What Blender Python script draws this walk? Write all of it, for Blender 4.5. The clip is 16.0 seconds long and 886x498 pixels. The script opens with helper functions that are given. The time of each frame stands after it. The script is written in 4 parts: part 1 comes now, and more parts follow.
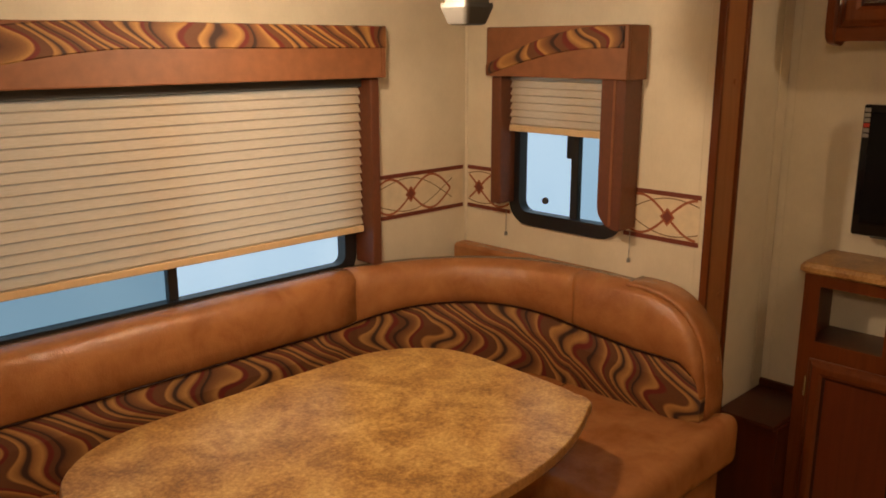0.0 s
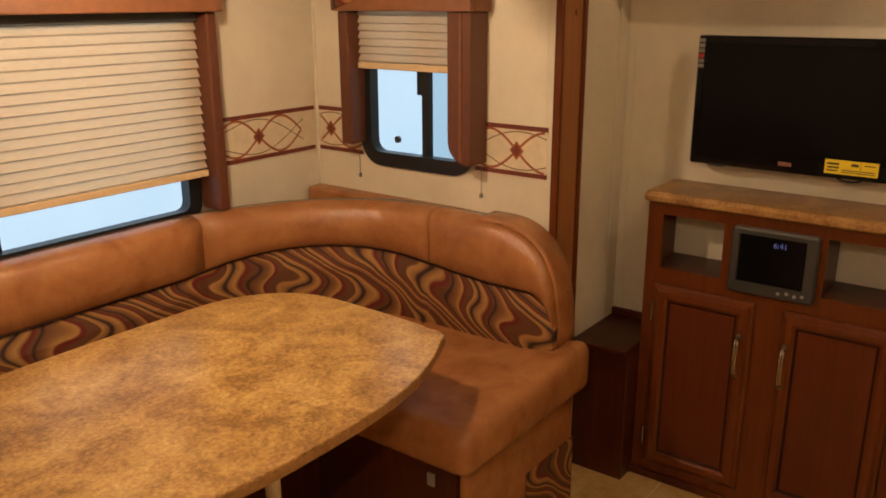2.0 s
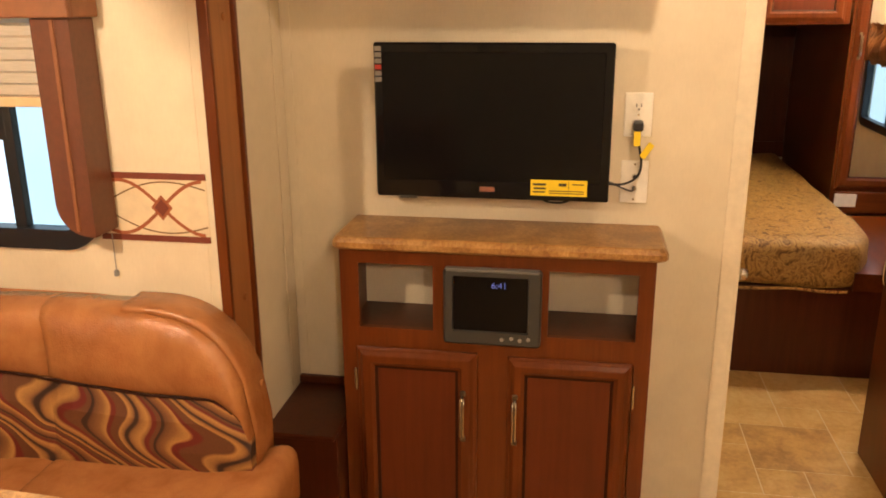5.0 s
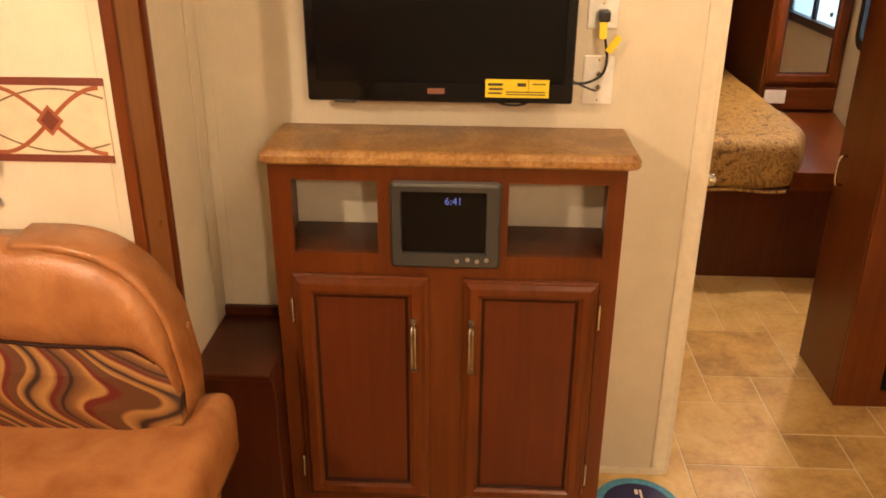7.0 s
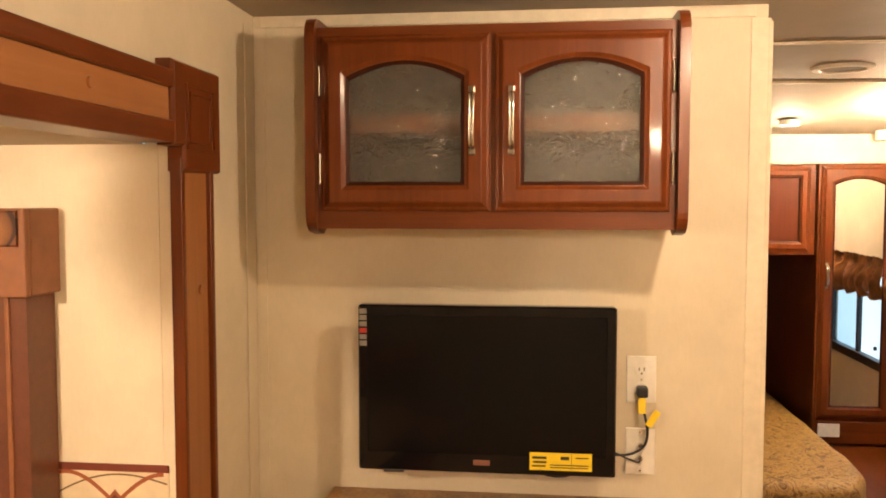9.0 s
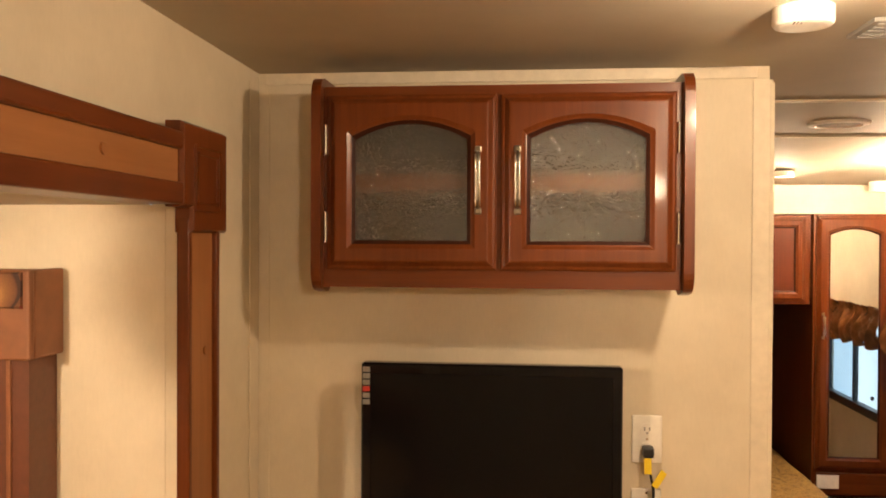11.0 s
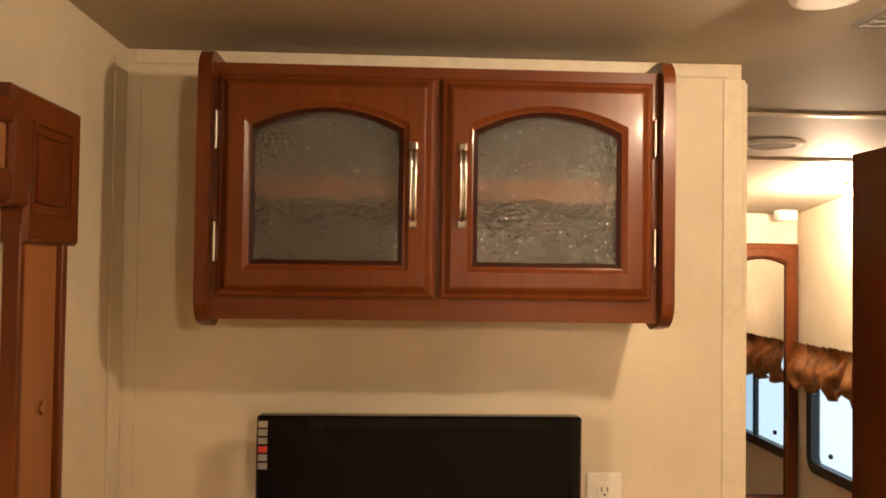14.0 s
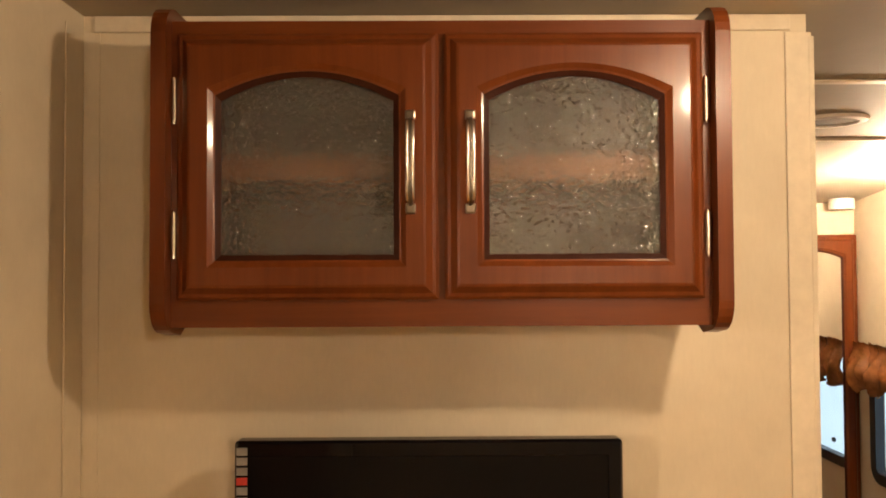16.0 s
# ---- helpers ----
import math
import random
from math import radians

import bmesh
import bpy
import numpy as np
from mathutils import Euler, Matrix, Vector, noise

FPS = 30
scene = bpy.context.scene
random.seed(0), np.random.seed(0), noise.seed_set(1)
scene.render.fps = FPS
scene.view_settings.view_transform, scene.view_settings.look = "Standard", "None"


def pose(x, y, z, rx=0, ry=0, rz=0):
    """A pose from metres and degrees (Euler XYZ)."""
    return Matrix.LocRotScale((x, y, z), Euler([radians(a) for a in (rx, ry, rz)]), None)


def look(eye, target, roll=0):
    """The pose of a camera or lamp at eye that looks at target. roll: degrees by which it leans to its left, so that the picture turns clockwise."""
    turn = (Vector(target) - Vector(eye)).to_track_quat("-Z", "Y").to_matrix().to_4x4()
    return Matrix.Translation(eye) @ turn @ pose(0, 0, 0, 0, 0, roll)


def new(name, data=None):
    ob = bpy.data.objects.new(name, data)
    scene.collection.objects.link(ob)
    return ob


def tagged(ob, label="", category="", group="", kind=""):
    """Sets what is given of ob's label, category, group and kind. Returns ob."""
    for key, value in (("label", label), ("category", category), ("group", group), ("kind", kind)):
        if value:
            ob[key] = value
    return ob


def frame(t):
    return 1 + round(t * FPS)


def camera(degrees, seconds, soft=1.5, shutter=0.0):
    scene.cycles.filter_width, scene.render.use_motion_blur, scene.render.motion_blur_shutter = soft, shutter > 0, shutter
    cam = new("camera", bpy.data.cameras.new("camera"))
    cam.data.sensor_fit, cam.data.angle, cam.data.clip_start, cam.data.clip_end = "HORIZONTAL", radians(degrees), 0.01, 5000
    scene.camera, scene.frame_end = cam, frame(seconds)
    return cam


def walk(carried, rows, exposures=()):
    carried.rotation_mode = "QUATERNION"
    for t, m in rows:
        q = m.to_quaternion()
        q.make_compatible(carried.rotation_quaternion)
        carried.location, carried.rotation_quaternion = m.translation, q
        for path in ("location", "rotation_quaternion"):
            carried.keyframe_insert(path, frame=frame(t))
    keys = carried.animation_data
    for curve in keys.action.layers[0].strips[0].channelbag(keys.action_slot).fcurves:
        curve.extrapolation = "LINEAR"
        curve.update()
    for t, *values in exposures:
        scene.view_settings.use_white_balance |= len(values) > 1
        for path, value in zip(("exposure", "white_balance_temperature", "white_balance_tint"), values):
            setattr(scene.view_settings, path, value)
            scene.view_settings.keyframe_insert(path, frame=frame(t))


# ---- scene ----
cam = camera(56.0, 16.0, soft=1.8)
PATH = [
    (0, (0.175, 0.476, 1.702), (1.535, 1.864, 1.229), -0.1),
    (0.5, (0.156, 0.462, 1.689), (1.516, 1.834, 1.171), -0.8),
    (1, (0.169, 0.44, 1.647), (1.561, 1.77, 1.105), -0.6),
    (1.5, (0.207, 0.43, 1.631), (1.683, 1.666, 1.089), -0.8),
    (2, (0.251, 0.436, 1.64), (1.782, 1.588, 1.064), -0.2),
    (2.5, (0.352, 0.501, 1.612), (1.916, 1.577, 0.982), -0.7),
    (3, (0.511, 0.543, 1.637), (2.159, 1.46, 0.972), -0.6),
    (3.5, (0.602, 0.571, 1.647), (2.345, 1.365, 1.069), -0.2),
    (4, (0.635, 0.682, 1.652), (2.47, 1.265, 1.109), -0.3),
    (6.5, (0.953, 0.988, 1.595), (2.817, 1.106, 0.881), 0.8),
    (7, (0.98, 1.004, 1.585), (2.812, 1.09, 0.787), 0.3),
    (7.5, (0.957, 0.98, 1.617), (2.858, 1.092, 1.007), -0.8),
    (8, (0.926, 0.979, 1.673), (2.887, 1.107, 1.3), -1.2),
    (8.5, (0.922, 0.97, 1.724), (2.901, 1.168, 1.512), 0.1),
    (9, (0.932, 0.985, 1.781), (2.916, 1.208, 1.661), 0.0),
    (9.5, (0.931, 1.009, 1.823), (2.917, 1.242, 1.777), 0.1),
    (12, (0.954, 1.03, 1.821), (2.949, 1.18, 1.811), 0.9),
    (12.5, (1.053, 1.062, 1.794), (3.052, 1.103, 1.791), 2.4),
    (13, (1.188, 1.116, 1.793), (3.187, 1.091, 1.784), 1.1),
    (13.5, (1.271, 1.16, 1.811), (3.268, 1.061, 1.838), 1.5),
    (14, (1.31, 1.145, 1.804), (3.307, 1.046, 1.855), 0.8),
    (14.5, (1.399, 1.106, 1.804), (3.395, 1.067, 1.92), -0.2),
    (15, (1.483, 1.058, 1.804), (3.48, 1.064, 1.913), -0.0),
    (15.5, (1.52, 1.047, 1.797), (3.517, 1.087, 1.898), -0.6),
    (16, (1.564, 1.088, 1.791), (3.563, 1.076, 1.85), -0.3),
]
walk(cam, [(t, look(eye, target, roll)) for t, eye, target, roll in PATH], [(0, -0.64), (1, -0.60), (2, -0.36), (2.5, -0.05), (3, 0.24), (4, 0.50), (6.5, 0.72), (7.5, 0.84), (8.5, 0.80), (9.5, 0.30), (12, 0.24), (13, 0.20), (14, 0.12), (16, 0.12)])
LAMP_A, LAMP_B, FILL_C, LAMP_D, OUTSIDE = 19.0, 37.0, 66.0, 44.0, 1.5

# ---- world and light ----
world = bpy.data.worlds.new("world")
scene.world = world
world.use_nodes = True
wn = world.node_tree.nodes
sky = wn.new("ShaderNodeTexSky")
sky.sky_type = "NISHITA"
sky.sun_disc = False
sky.sun_elevation, sky.sun_rotation = radians(40), radians(200)
world.node_tree.links.new(sky.outputs[0], wn["Background"].inputs[0])
wn["Background"].inputs[1].default_value = 0.06


def bulb(name, eye, size, watts, colour):
    d = bpy.data.lights.new(name, "POINT")
    d.shadow_soft_size, d.energy, d.color = size, watts, colour
    ob = new(name, d)
    ob.location = eye
    return ob


WARM = (1.0, 0.73, 0.48)
bulb("lamp_light_hall", (2.17, 0.53, 2.165), 0.03, LAMP_A, WARM)
bulb("lamp_light_dinette", (1.40, 1.98, 1.812), 0.025, LAMP_B, WARM)
# unseen kitchen lamp, added as general fill from behind the camera
bulb("lamp_light_kitchen", (-0.3, 0.3, 2.13), 0.05, FILL_C, WARM)
bulb("lamp_light_bed_end", (5.06, -0.20, 2.08), 0.04, 5.0, WARM)
bulb("lamp_light_bedroom", (4.70, -0.66, 2.10), 0.05, LAMP_D, WARM)


# ---- materials ----
def material(name, build):
    m = bpy.data.materials.new(name)
    m.use_nodes = True
    nt = m.node_tree
    build(nt, nt.nodes, nt.links, nt.nodes["Principled BSDF"])
    return m


def ramp(nodes, stops, mode="LINEAR"):
    r = nodes.new("ShaderNodeValToRGB")
    e = r.color_ramp.elements
    r.color_ramp.interpolation = mode
    while len(e) < len(stops):
        e.new(0.5)
    for el, (p, c) in zip(e, stops):
        el.position, el.color = p, (*c, 1)
    return r


def coords(nodes, links, scale, kind="Object"):
    tc = nodes.new("ShaderNodeTexCoord")
    mp = nodes.new("ShaderNodeMapping")
    mp.inputs["Scale"].default_value = scale
    links.new(tc.outputs[kind], mp.inputs["Vector"])
    return mp.outputs["Vector"]


def noise_tex(nodes, links, vec, scale, detail=4, rough=0.6, dist=0.0):
    n = nodes.new("ShaderNodeTexNoise")
    n.inputs["Scale"].default_value, n.inputs["Detail"].default_value = scale, detail
    n.inputs["Roughness"].default_value, n.inputs["Distortion"].default_value = rough, dist
    links.new(vec, n.inputs["Vector"])
    return n.outputs["Fac"]


def bump(nodes, links, bsdf, height, strength, distance):
    b = nodes.new("ShaderNodeBump")
    b.inputs["Strength"].default_value, b.inputs["Distance"].default_value = strength, distance
    links.new(height, b.inputs["Height"])
    links.new(b.outputs["Normal"], bsdf.inputs["Normal"])


def plain(name, colour, rough=0.5, metal=0.0, var=0.06, scale=40, emission=0.0, bumps=0.0, coat=0.0):
    def build(nt, nodes, links, b):
        v = coords(nodes, links, (1, 1, 1))
        f = noise_tex(nodes, links, v, scale)
        lo = tuple(c * (1 - var) for c in colour)
        hi = tuple(min(1, c * (1 + var)) for c in colour)
        r = ramp(nodes, [(0.3, lo), (0.7, hi)])
        links.new(f, r.inputs[0])
        links.new(r.outputs[0], b.inputs["Base Color"])
        b.inputs["Roughness"].default_value, b.inputs["Metallic"].default_value = rough, metal
        b.inputs["Coat Weight"].default_value = coat
        if bumps:
            bump(nodes, links, b, f, bumps, 0.002)
        if emission:
            links.new(r.outputs[0], b.inputs["Emission Color"])
            b.inputs["Emission Strength"].default_value = emission
    return material(name, build)


def wood(name, dark, light, axis=2, rough=0.31, coat=0.12):
    def build(nt, nodes, links, b):
        s = [38, 38, 38]
        s[axis] = 2.2
        v = coords(nodes, links, tuple(s))
        f = noise_tex(nodes, links, v, 1.0, 6, 0.65, 0.4)
        f2 = noise_tex(nodes, links, coords(nodes, links, (3, 3, 3)), 1.5, 3)
        mix = nodes.new("ShaderNodeMix")
        mix.inputs[0].default_value = 0.35
        links.new(f, mix.inputs[2])
        links.new(f2, mix.inputs[3])
        r = ramp(nodes, [(0.3, dark), (0.7, light)])
        links.new(mix.outputs[0], r.inputs[0])
        links.new(r.outputs[0], b.inputs["Base Color"])
        b.inputs["Roughness"].default_value = rough
        b.inputs["Specular IOR Level"].default_value = 0.22
        b.inputs["Coat Weight"].default_value = coat
        b.inputs["Coat Roughness"].default_value = 0.08
        bump(nodes, links, b, f, 0.06, 0.001)
    return material(name, build)


def build_wall(nt, nodes, links, b):
    v = coords(nodes, links, (1, 1, 1))
    a = noise_tex(nodes, links, v, 5, 5, 0.6)
    r = ramp(nodes, [(0.3, (0.64, 0.56, 0.42)), (0.7, (0.74, 0.655, 0.50))])
    links.new(a, r.inputs[0])
    fine = noise_tex(nodes, links, coords(nodes, links, (160, 160, 40)), 1.0, 3, 0.7)
    mx = nodes.new("ShaderNodeMix")
    mx.data_type, mx.blend_type = "RGBA", "MULTIPLY"
    mx.inputs[0].default_value = 0.11
    links.new(r.outputs[0], mx.inputs[6])
    links.new(fine, mx.inputs[7])
    links.new(mx.outputs[2], b.inputs["Base Color"])
    b.inputs["Roughness"].default_value = 0.62
    bump(nodes, links, b, fine, 0.06, 0.001)


M_WALL = material("vinyl_wallpaper", build_wall)
M_TRIMWHITE = plain("cream_trim", (0.70, 0.62, 0.48), 0.45)


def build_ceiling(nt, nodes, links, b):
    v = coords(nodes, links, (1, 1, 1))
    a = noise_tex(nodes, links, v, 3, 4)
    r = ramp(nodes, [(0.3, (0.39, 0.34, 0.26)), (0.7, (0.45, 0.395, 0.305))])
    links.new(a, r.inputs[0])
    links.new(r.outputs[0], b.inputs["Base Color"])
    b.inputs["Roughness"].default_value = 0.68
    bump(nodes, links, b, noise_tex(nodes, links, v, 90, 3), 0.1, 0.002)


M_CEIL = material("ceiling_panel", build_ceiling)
M_WOOD = wood("cherry_wood", (0.078, 0.0168, 0.0036), (0.150, 0.0378, 0.0078), 2)
M_WOODH = wood("cherry_wood_across", (0.078, 0.0168, 0.0036), (0.150, 0.0378, 0.0078), 1)
M_WOODX = wood("cherry_wood_along", (0.078, 0.0168, 0.0036), (0.150, 0.0378, 0.0078), 0)
M_PANEL = wood("door_panel_wood", (0.076, 0.0145, 0.004), (0.118, 0.0255, 0.007), 2, 0.4, 0.1)
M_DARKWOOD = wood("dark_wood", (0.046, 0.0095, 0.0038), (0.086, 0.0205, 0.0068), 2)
M_GROOVE = plain("glazed_groove", (0.03, 0.008, 0.004), 0.5)
M_GROOVE.node_tree.nodes["Principled BSDF"].inputs["Specular IOR Level"].default_value = 0.12
M_LIGHTWOOD = wood("light_post_panel", (0.24, 0.095, 0.032), (0.34, 0.145, 0.052), 2, 0.4, 0.1)
M_LIGHTWOODH = wood("maple_shelf", (0.115, 0.042, 0.014), (0.165, 0.064, 0.021), 1, 0.45, 0.05)
M_LIGHTWOODX = wood("light_lintel_panel", (0.26, 0.105, 0.036), (0.36, 0.155, 0.056), 0, 0.4, 0.1)


def laminate(name, stops):
    def build(nt, nodes, links, b):
        v = coords(nodes, links, (1, 1, 1))
        big = noise_tex(nodes, links, v, 7, 6, 0.68, 0.6)
        fine = noise_tex(nodes, links, v, 95, 5, 0.8)
        mix = nodes.new("ShaderNodeMix")
        mix.inputs[0].default_value = 0.48
        links.new(big, mix.inputs[2])
        links.new(fine, mix.inputs[3])
        r = ramp(nodes, list(zip((0.33, 0.45, 0.53, 0.61, 0.68), stops)))
        links.new(mix.outputs[0], r.inputs[0])
        links.new(r.outputs[0], b.inputs["Base Color"])
        b.inputs["Roughness"].default_value = 0.30
        bump(nodes, links, b, fine, 0.1, 0.001)
    return material(name, build)


M_LAMINATE = laminate("stone_laminate", [(0.13, 0.054, 0.013), (0.33, 0.160, 0.040), (0.52, 0.295, 0.086), (0.66, 0.42, 0.145), (0.80, 0.61, 0.31)])
# Darker copy of the table laminate; the counter's dimmer light is in the colour
M_COUNTER = laminate("dimmed_stone_laminate", [(0.10, 0.040, 0.010), (0.22, 0.098, 0.027), (0.34, 0.175, 0.055), (0.44, 0.25, 0.088), (0.60, 0.40, 0.18)])
M_EDGE = plain("laminate_edge", (0.30, 0.15, 0.05), 0.4, scale=80, var=0.3)


def build_leather(nt, nodes, links, b):
    v = coords(nodes, links, (1, 1, 1))
    big = noise_tex(nodes, links, v, 9, 5, 0.6, 0.3)
    r = ramp(nodes, [(0.3, (0.275, 0.100, 0.032)), (0.7, (0.415, 0.176, 0.062))])
    links.new(big, r.inputs[0])
    links.new(r.outputs[0], b.inputs["Base Color"])
    b.inputs["Roughness"].default_value = 0.25
    vor = nodes.new("ShaderNodeTexVoronoi")
    vor.inputs["Scale"].default_value = 260
    links.new(v, vor.inputs["Vector"])
    wr = noise_tex(nodes, links, coords(nodes, links, (1.4, 1.4, 0.8)), 11, 4, 0.55, 0.7)
    add = nodes.new("ShaderNodeMath")
    add.operation = "MULTIPLY_ADD"
    add.inputs[1].default_value = 0.12
    links.new(vor.outputs["Distance"], add.inputs[0])
    links.new(wr, add.inputs[2])
    bump(nodes, links, b, add.outputs[0], 0.36, 0.015)


M_LEATHER = material("tan_leather", build_leather)
M_CASING = plain("brown_leather_casing", (0.115, 0.036, 0.015), 0.42, scale=60, var=0.12, bumps=0.08)
M_VALANCE = plain("valance_leather", (0.21, 0.078, 0.029), 0.58, scale=25, var=0.12, bumps=0.1)


def build_swirl(nt, nodes, links, b):
    tc = nodes.new("ShaderNodeTexCoord")
    sep = nodes.new("ShaderNodeSeparateXYZ")
    links.new(tc.outputs["UV"], sep.inputs[0])

    def math_node(op, a, c):
        n = nodes.new("ShaderNodeMath")
        n.operation = op
        for i, s in ((0, a), (1, c)):
            if isinstance(s, (int, float)):
                n.inputs[i].default_value = s
            else:
                links.new(s, n.inputs[i])
        return n.outputs[0]

    u, v = sep.outputs[0], sep.outputs[1]
    mp = nodes.new("ShaderNodeMapping")
    mp.inputs["Scale"].default_value = (5.0, 6.0, 1)
    links.new(tc.outputs["UV"], mp.inputs["Vector"])
    warp = noise_tex(nodes, links, mp.outputs[0], 1.0, 1, 0.4)
    s1 = math_node("MULTIPLY", math_node("SINE", math_node("ADD", math_node("MULTIPLY", v, 30.0), math_node("MULTIPLY", u, 9.0)), 0), 0.056)
    x = math_node("ADD", math_node("ADD", u, s1), math_node("MULTIPLY", v, 0.85))
    x = math_node("ADD", x, math_node("MULTIPLY", warp, 0.16))
    fr = math_node("FRACT", math_node("MULTIPLY", x, 5.8), 0)
    dk, br, tan_, red, ol = (0.042, 0.012, 0.005), (0.150, 0.050, 0.014), (0.54, 0.27, 0.074), (0.17, 0.012, 0.005), (0.30, 0.132, 0.038)
    r = ramp(nodes, [(0.0, dk), (0.035, dk), (0.06, br), (0.19, ol), (0.27, tan_), (0.30, red), (0.345, red), (0.37, br), (0.50, br), (0.53, tan_), (0.60, ol), (0.63, dk), (0.665, dk), (0.70, ol), (0.80, tan_), (0.85, ol), (0.87, red), (0.915, red), (0.94, br), (0.98, br)])
    links.new(fr, r.inputs[0])
    fine = noise_tex(nodes, links, coords(nodes, links, (400, 400, 400)), 1.0, 2)
    mx = nodes.new("ShaderNodeMix")
    mx.data_type, mx.blend_type = "RGBA", "MULTIPLY"
    mx.inputs[0].default_value = 0.5
    links.new(r.outputs[0], mx.inputs[6])
    links.new(fine, mx.inputs[7])
    links.new(mx.outputs[2], b.inputs["Base Color"])
    b.inputs["Roughness"].default_value = 0.7
    bump(nodes, links, b, fine, 0.2, 0.001)


M_SWIRL = material("swirl_fabric", build_swirl)


def build_shade(nt, nodes, links, b):
    tr = nodes.new("ShaderNodeBsdfTranslucent")
    df = nodes.new("ShaderNodeBsdfDiffuse")
    fine = noise_tex(nodes, links, coords(nodes, links, (30, 30, 300)), 1.0, 2)
    r = ramp(nodes, [(0.2, (0.63, 0.48, 0.315)), (0.8, (0.73, 0.57, 0.39))])
    links.new(fine, r.inputs[0])
    links.new(r.outputs[0], tr.inputs[0])
    links.new(r.outputs[0], df.inputs[0])
    mx = nodes.new("ShaderNodeMixShader")
    mx.inputs[0].default_value = 0.45
    links.new(df.outputs[0], mx.inputs[1])
    links.new(tr.outputs[0], mx.inputs[2])
    links.new(mx.outputs[0], nodes["Material Output"].inputs[0])


M_SHADE = material("pleated_shade_cloth", build_shade)
M_SHADERAIL = plain("shade_rail", (0.62, 0.45, 0.26), 0.45)
M_BLACK = plain("black_rubber", (0.008, 0.008, 0.009), 0.4)
M_GREYRAIL = plain("dark_headrail", (0.05, 0.05, 0.048), 0.5)


def build_glass(nt, nodes, links, b):
    b.inputs["Base Color"].default_value = (1, 1, 1, 1)
    b.inputs["Transmission Weight"].default_value = 1.0
    b.inputs["Roughness"].default_value = 0.0
    b.inputs["IOR"].default_value = 1.1


M_GLASS = material("window_glass", build_glass)
M_SCREENED = material("screened_glass", build_glass)
M_SCREENED.node_tree.nodes["Principled BSDF"].inputs["Base Color"].default_value = (0.66, 0.74, 0.78, 1)
M_DARKPANE = material("bug_screened_glass", build_glass)
M_DARKPANE.node_tree.nodes["Principled BSDF"].inputs["Base Color"].default_value = (0.36, 0.45, 0.49, 1)


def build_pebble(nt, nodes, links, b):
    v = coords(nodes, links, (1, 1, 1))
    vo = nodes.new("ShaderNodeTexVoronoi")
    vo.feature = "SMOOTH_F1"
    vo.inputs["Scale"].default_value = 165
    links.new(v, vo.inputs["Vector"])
    glints = noise_tex(nodes, links, v, 210, 3, 0.65)
    # Pale stops paint glints of light into the pebbled glass
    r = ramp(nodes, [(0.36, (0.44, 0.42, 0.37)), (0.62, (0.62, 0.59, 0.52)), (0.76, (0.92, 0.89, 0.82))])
    links.new(glints, r.inputs[0])
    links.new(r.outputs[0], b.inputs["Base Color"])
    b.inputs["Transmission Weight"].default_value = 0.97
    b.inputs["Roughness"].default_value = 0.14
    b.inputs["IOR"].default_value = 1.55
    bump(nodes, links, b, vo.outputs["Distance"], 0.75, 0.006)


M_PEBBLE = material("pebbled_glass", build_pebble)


def build_mirror(nt, nodes, links, b):
    b.inputs["Base Color"].default_value = (0.86, 0.86, 0.84, 1)
    b.inputs["Metallic"].default_value, b.inputs["Roughness"].default_value = 1.0, 0.02


M_MIRROR = material("mirror_silver", build_mirror)
M_OLDNICKEL = plain("antique_nickel", (0.20, 0.17, 0.13), 0.30, 1.0)
M_CHROME = plain("brushed_nickel", (0.62, 0.58, 0.52), 0.22, 1.0)
M_TVBODY = plain("gloss_black_plastic", (0.004, 0.004, 0.005), 0.05)
M_TVBODY.node_tree.nodes["Principled BSDF"].inputs["Specular IOR Level"].default_value = 0.22
M_SCREEN = plain("lcd_screen", (0.004, 0.004, 0.0045), 0.10)
M_SCREEN.node_tree.nodes["Principled BSDF"].inputs["Specular IOR Level"].default_value = 0.13
M_YELLOW = plain("yellow_paper", (0.78, 0.58, 0.015), 0.6)
M_INK = plain("black_ink", (0.03, 0.025, 0.01), 0.6)
M_REDTAG = plain("red_print", (0.45, 0.03, 0.02), 0.5)
M_GREYTAG = plain("grey_print", (0.24, 0.23, 0.21), 0.5)
M_BADGE = plain("bronze_badge", (0.22, 0.09, 0.06), 0.4)
M_WHITEPL = plain("white_plastic", (0.80, 0.77, 0.70), 0.35)
M_GREYPL = plain("charcoal_plastic", (0.036, 0.037, 0.036), 0.38)
# Cabinet back darkened to stand in for the shade behind the glass
M_LINER = plain("shaded_liner", (0.055, 0.052, 0.044), 0.6)
M_POD = plain("smoked_lamp_cover", (0.05, 0.046, 0.04), 0.45)
M_PODTOP = plain("dull_lamp_stem", (0.07, 0.055, 0.038), 0.5)
M_LIP = plain("satin_grey_plastic", (0.12, 0.12, 0.115), 0.4)
M_GREYPL2 = plain("grey_plastic", (0.28, 0.27, 0.25), 0.5)
M_DIGIT = plain("blue_digits", (0.12, 0.20, 0.9), 0.5, emission=0.07)
M_DOME = plain("lit_diffuser", (1.0, 0.78, 0.5), 0.4, emission=6.0)
M_MAROON = plain("border_maroon", (0.155, 0.030, 0.014), 0.6)
M_RUST = plain("border_rust", (0.30, 0.085, 0.03), 0.6)
M_OLIVE = plain("border_olive", (0.17, 0.10, 0.045), 0.6)
M_BORDER = plain("border_ground", (0.66, 0.55, 0.38), 0.6, scale=25, var=0.08)
M_BLUEMAT = plain("blue_mat", (0.012, 0.010, 0.09), 0.5)
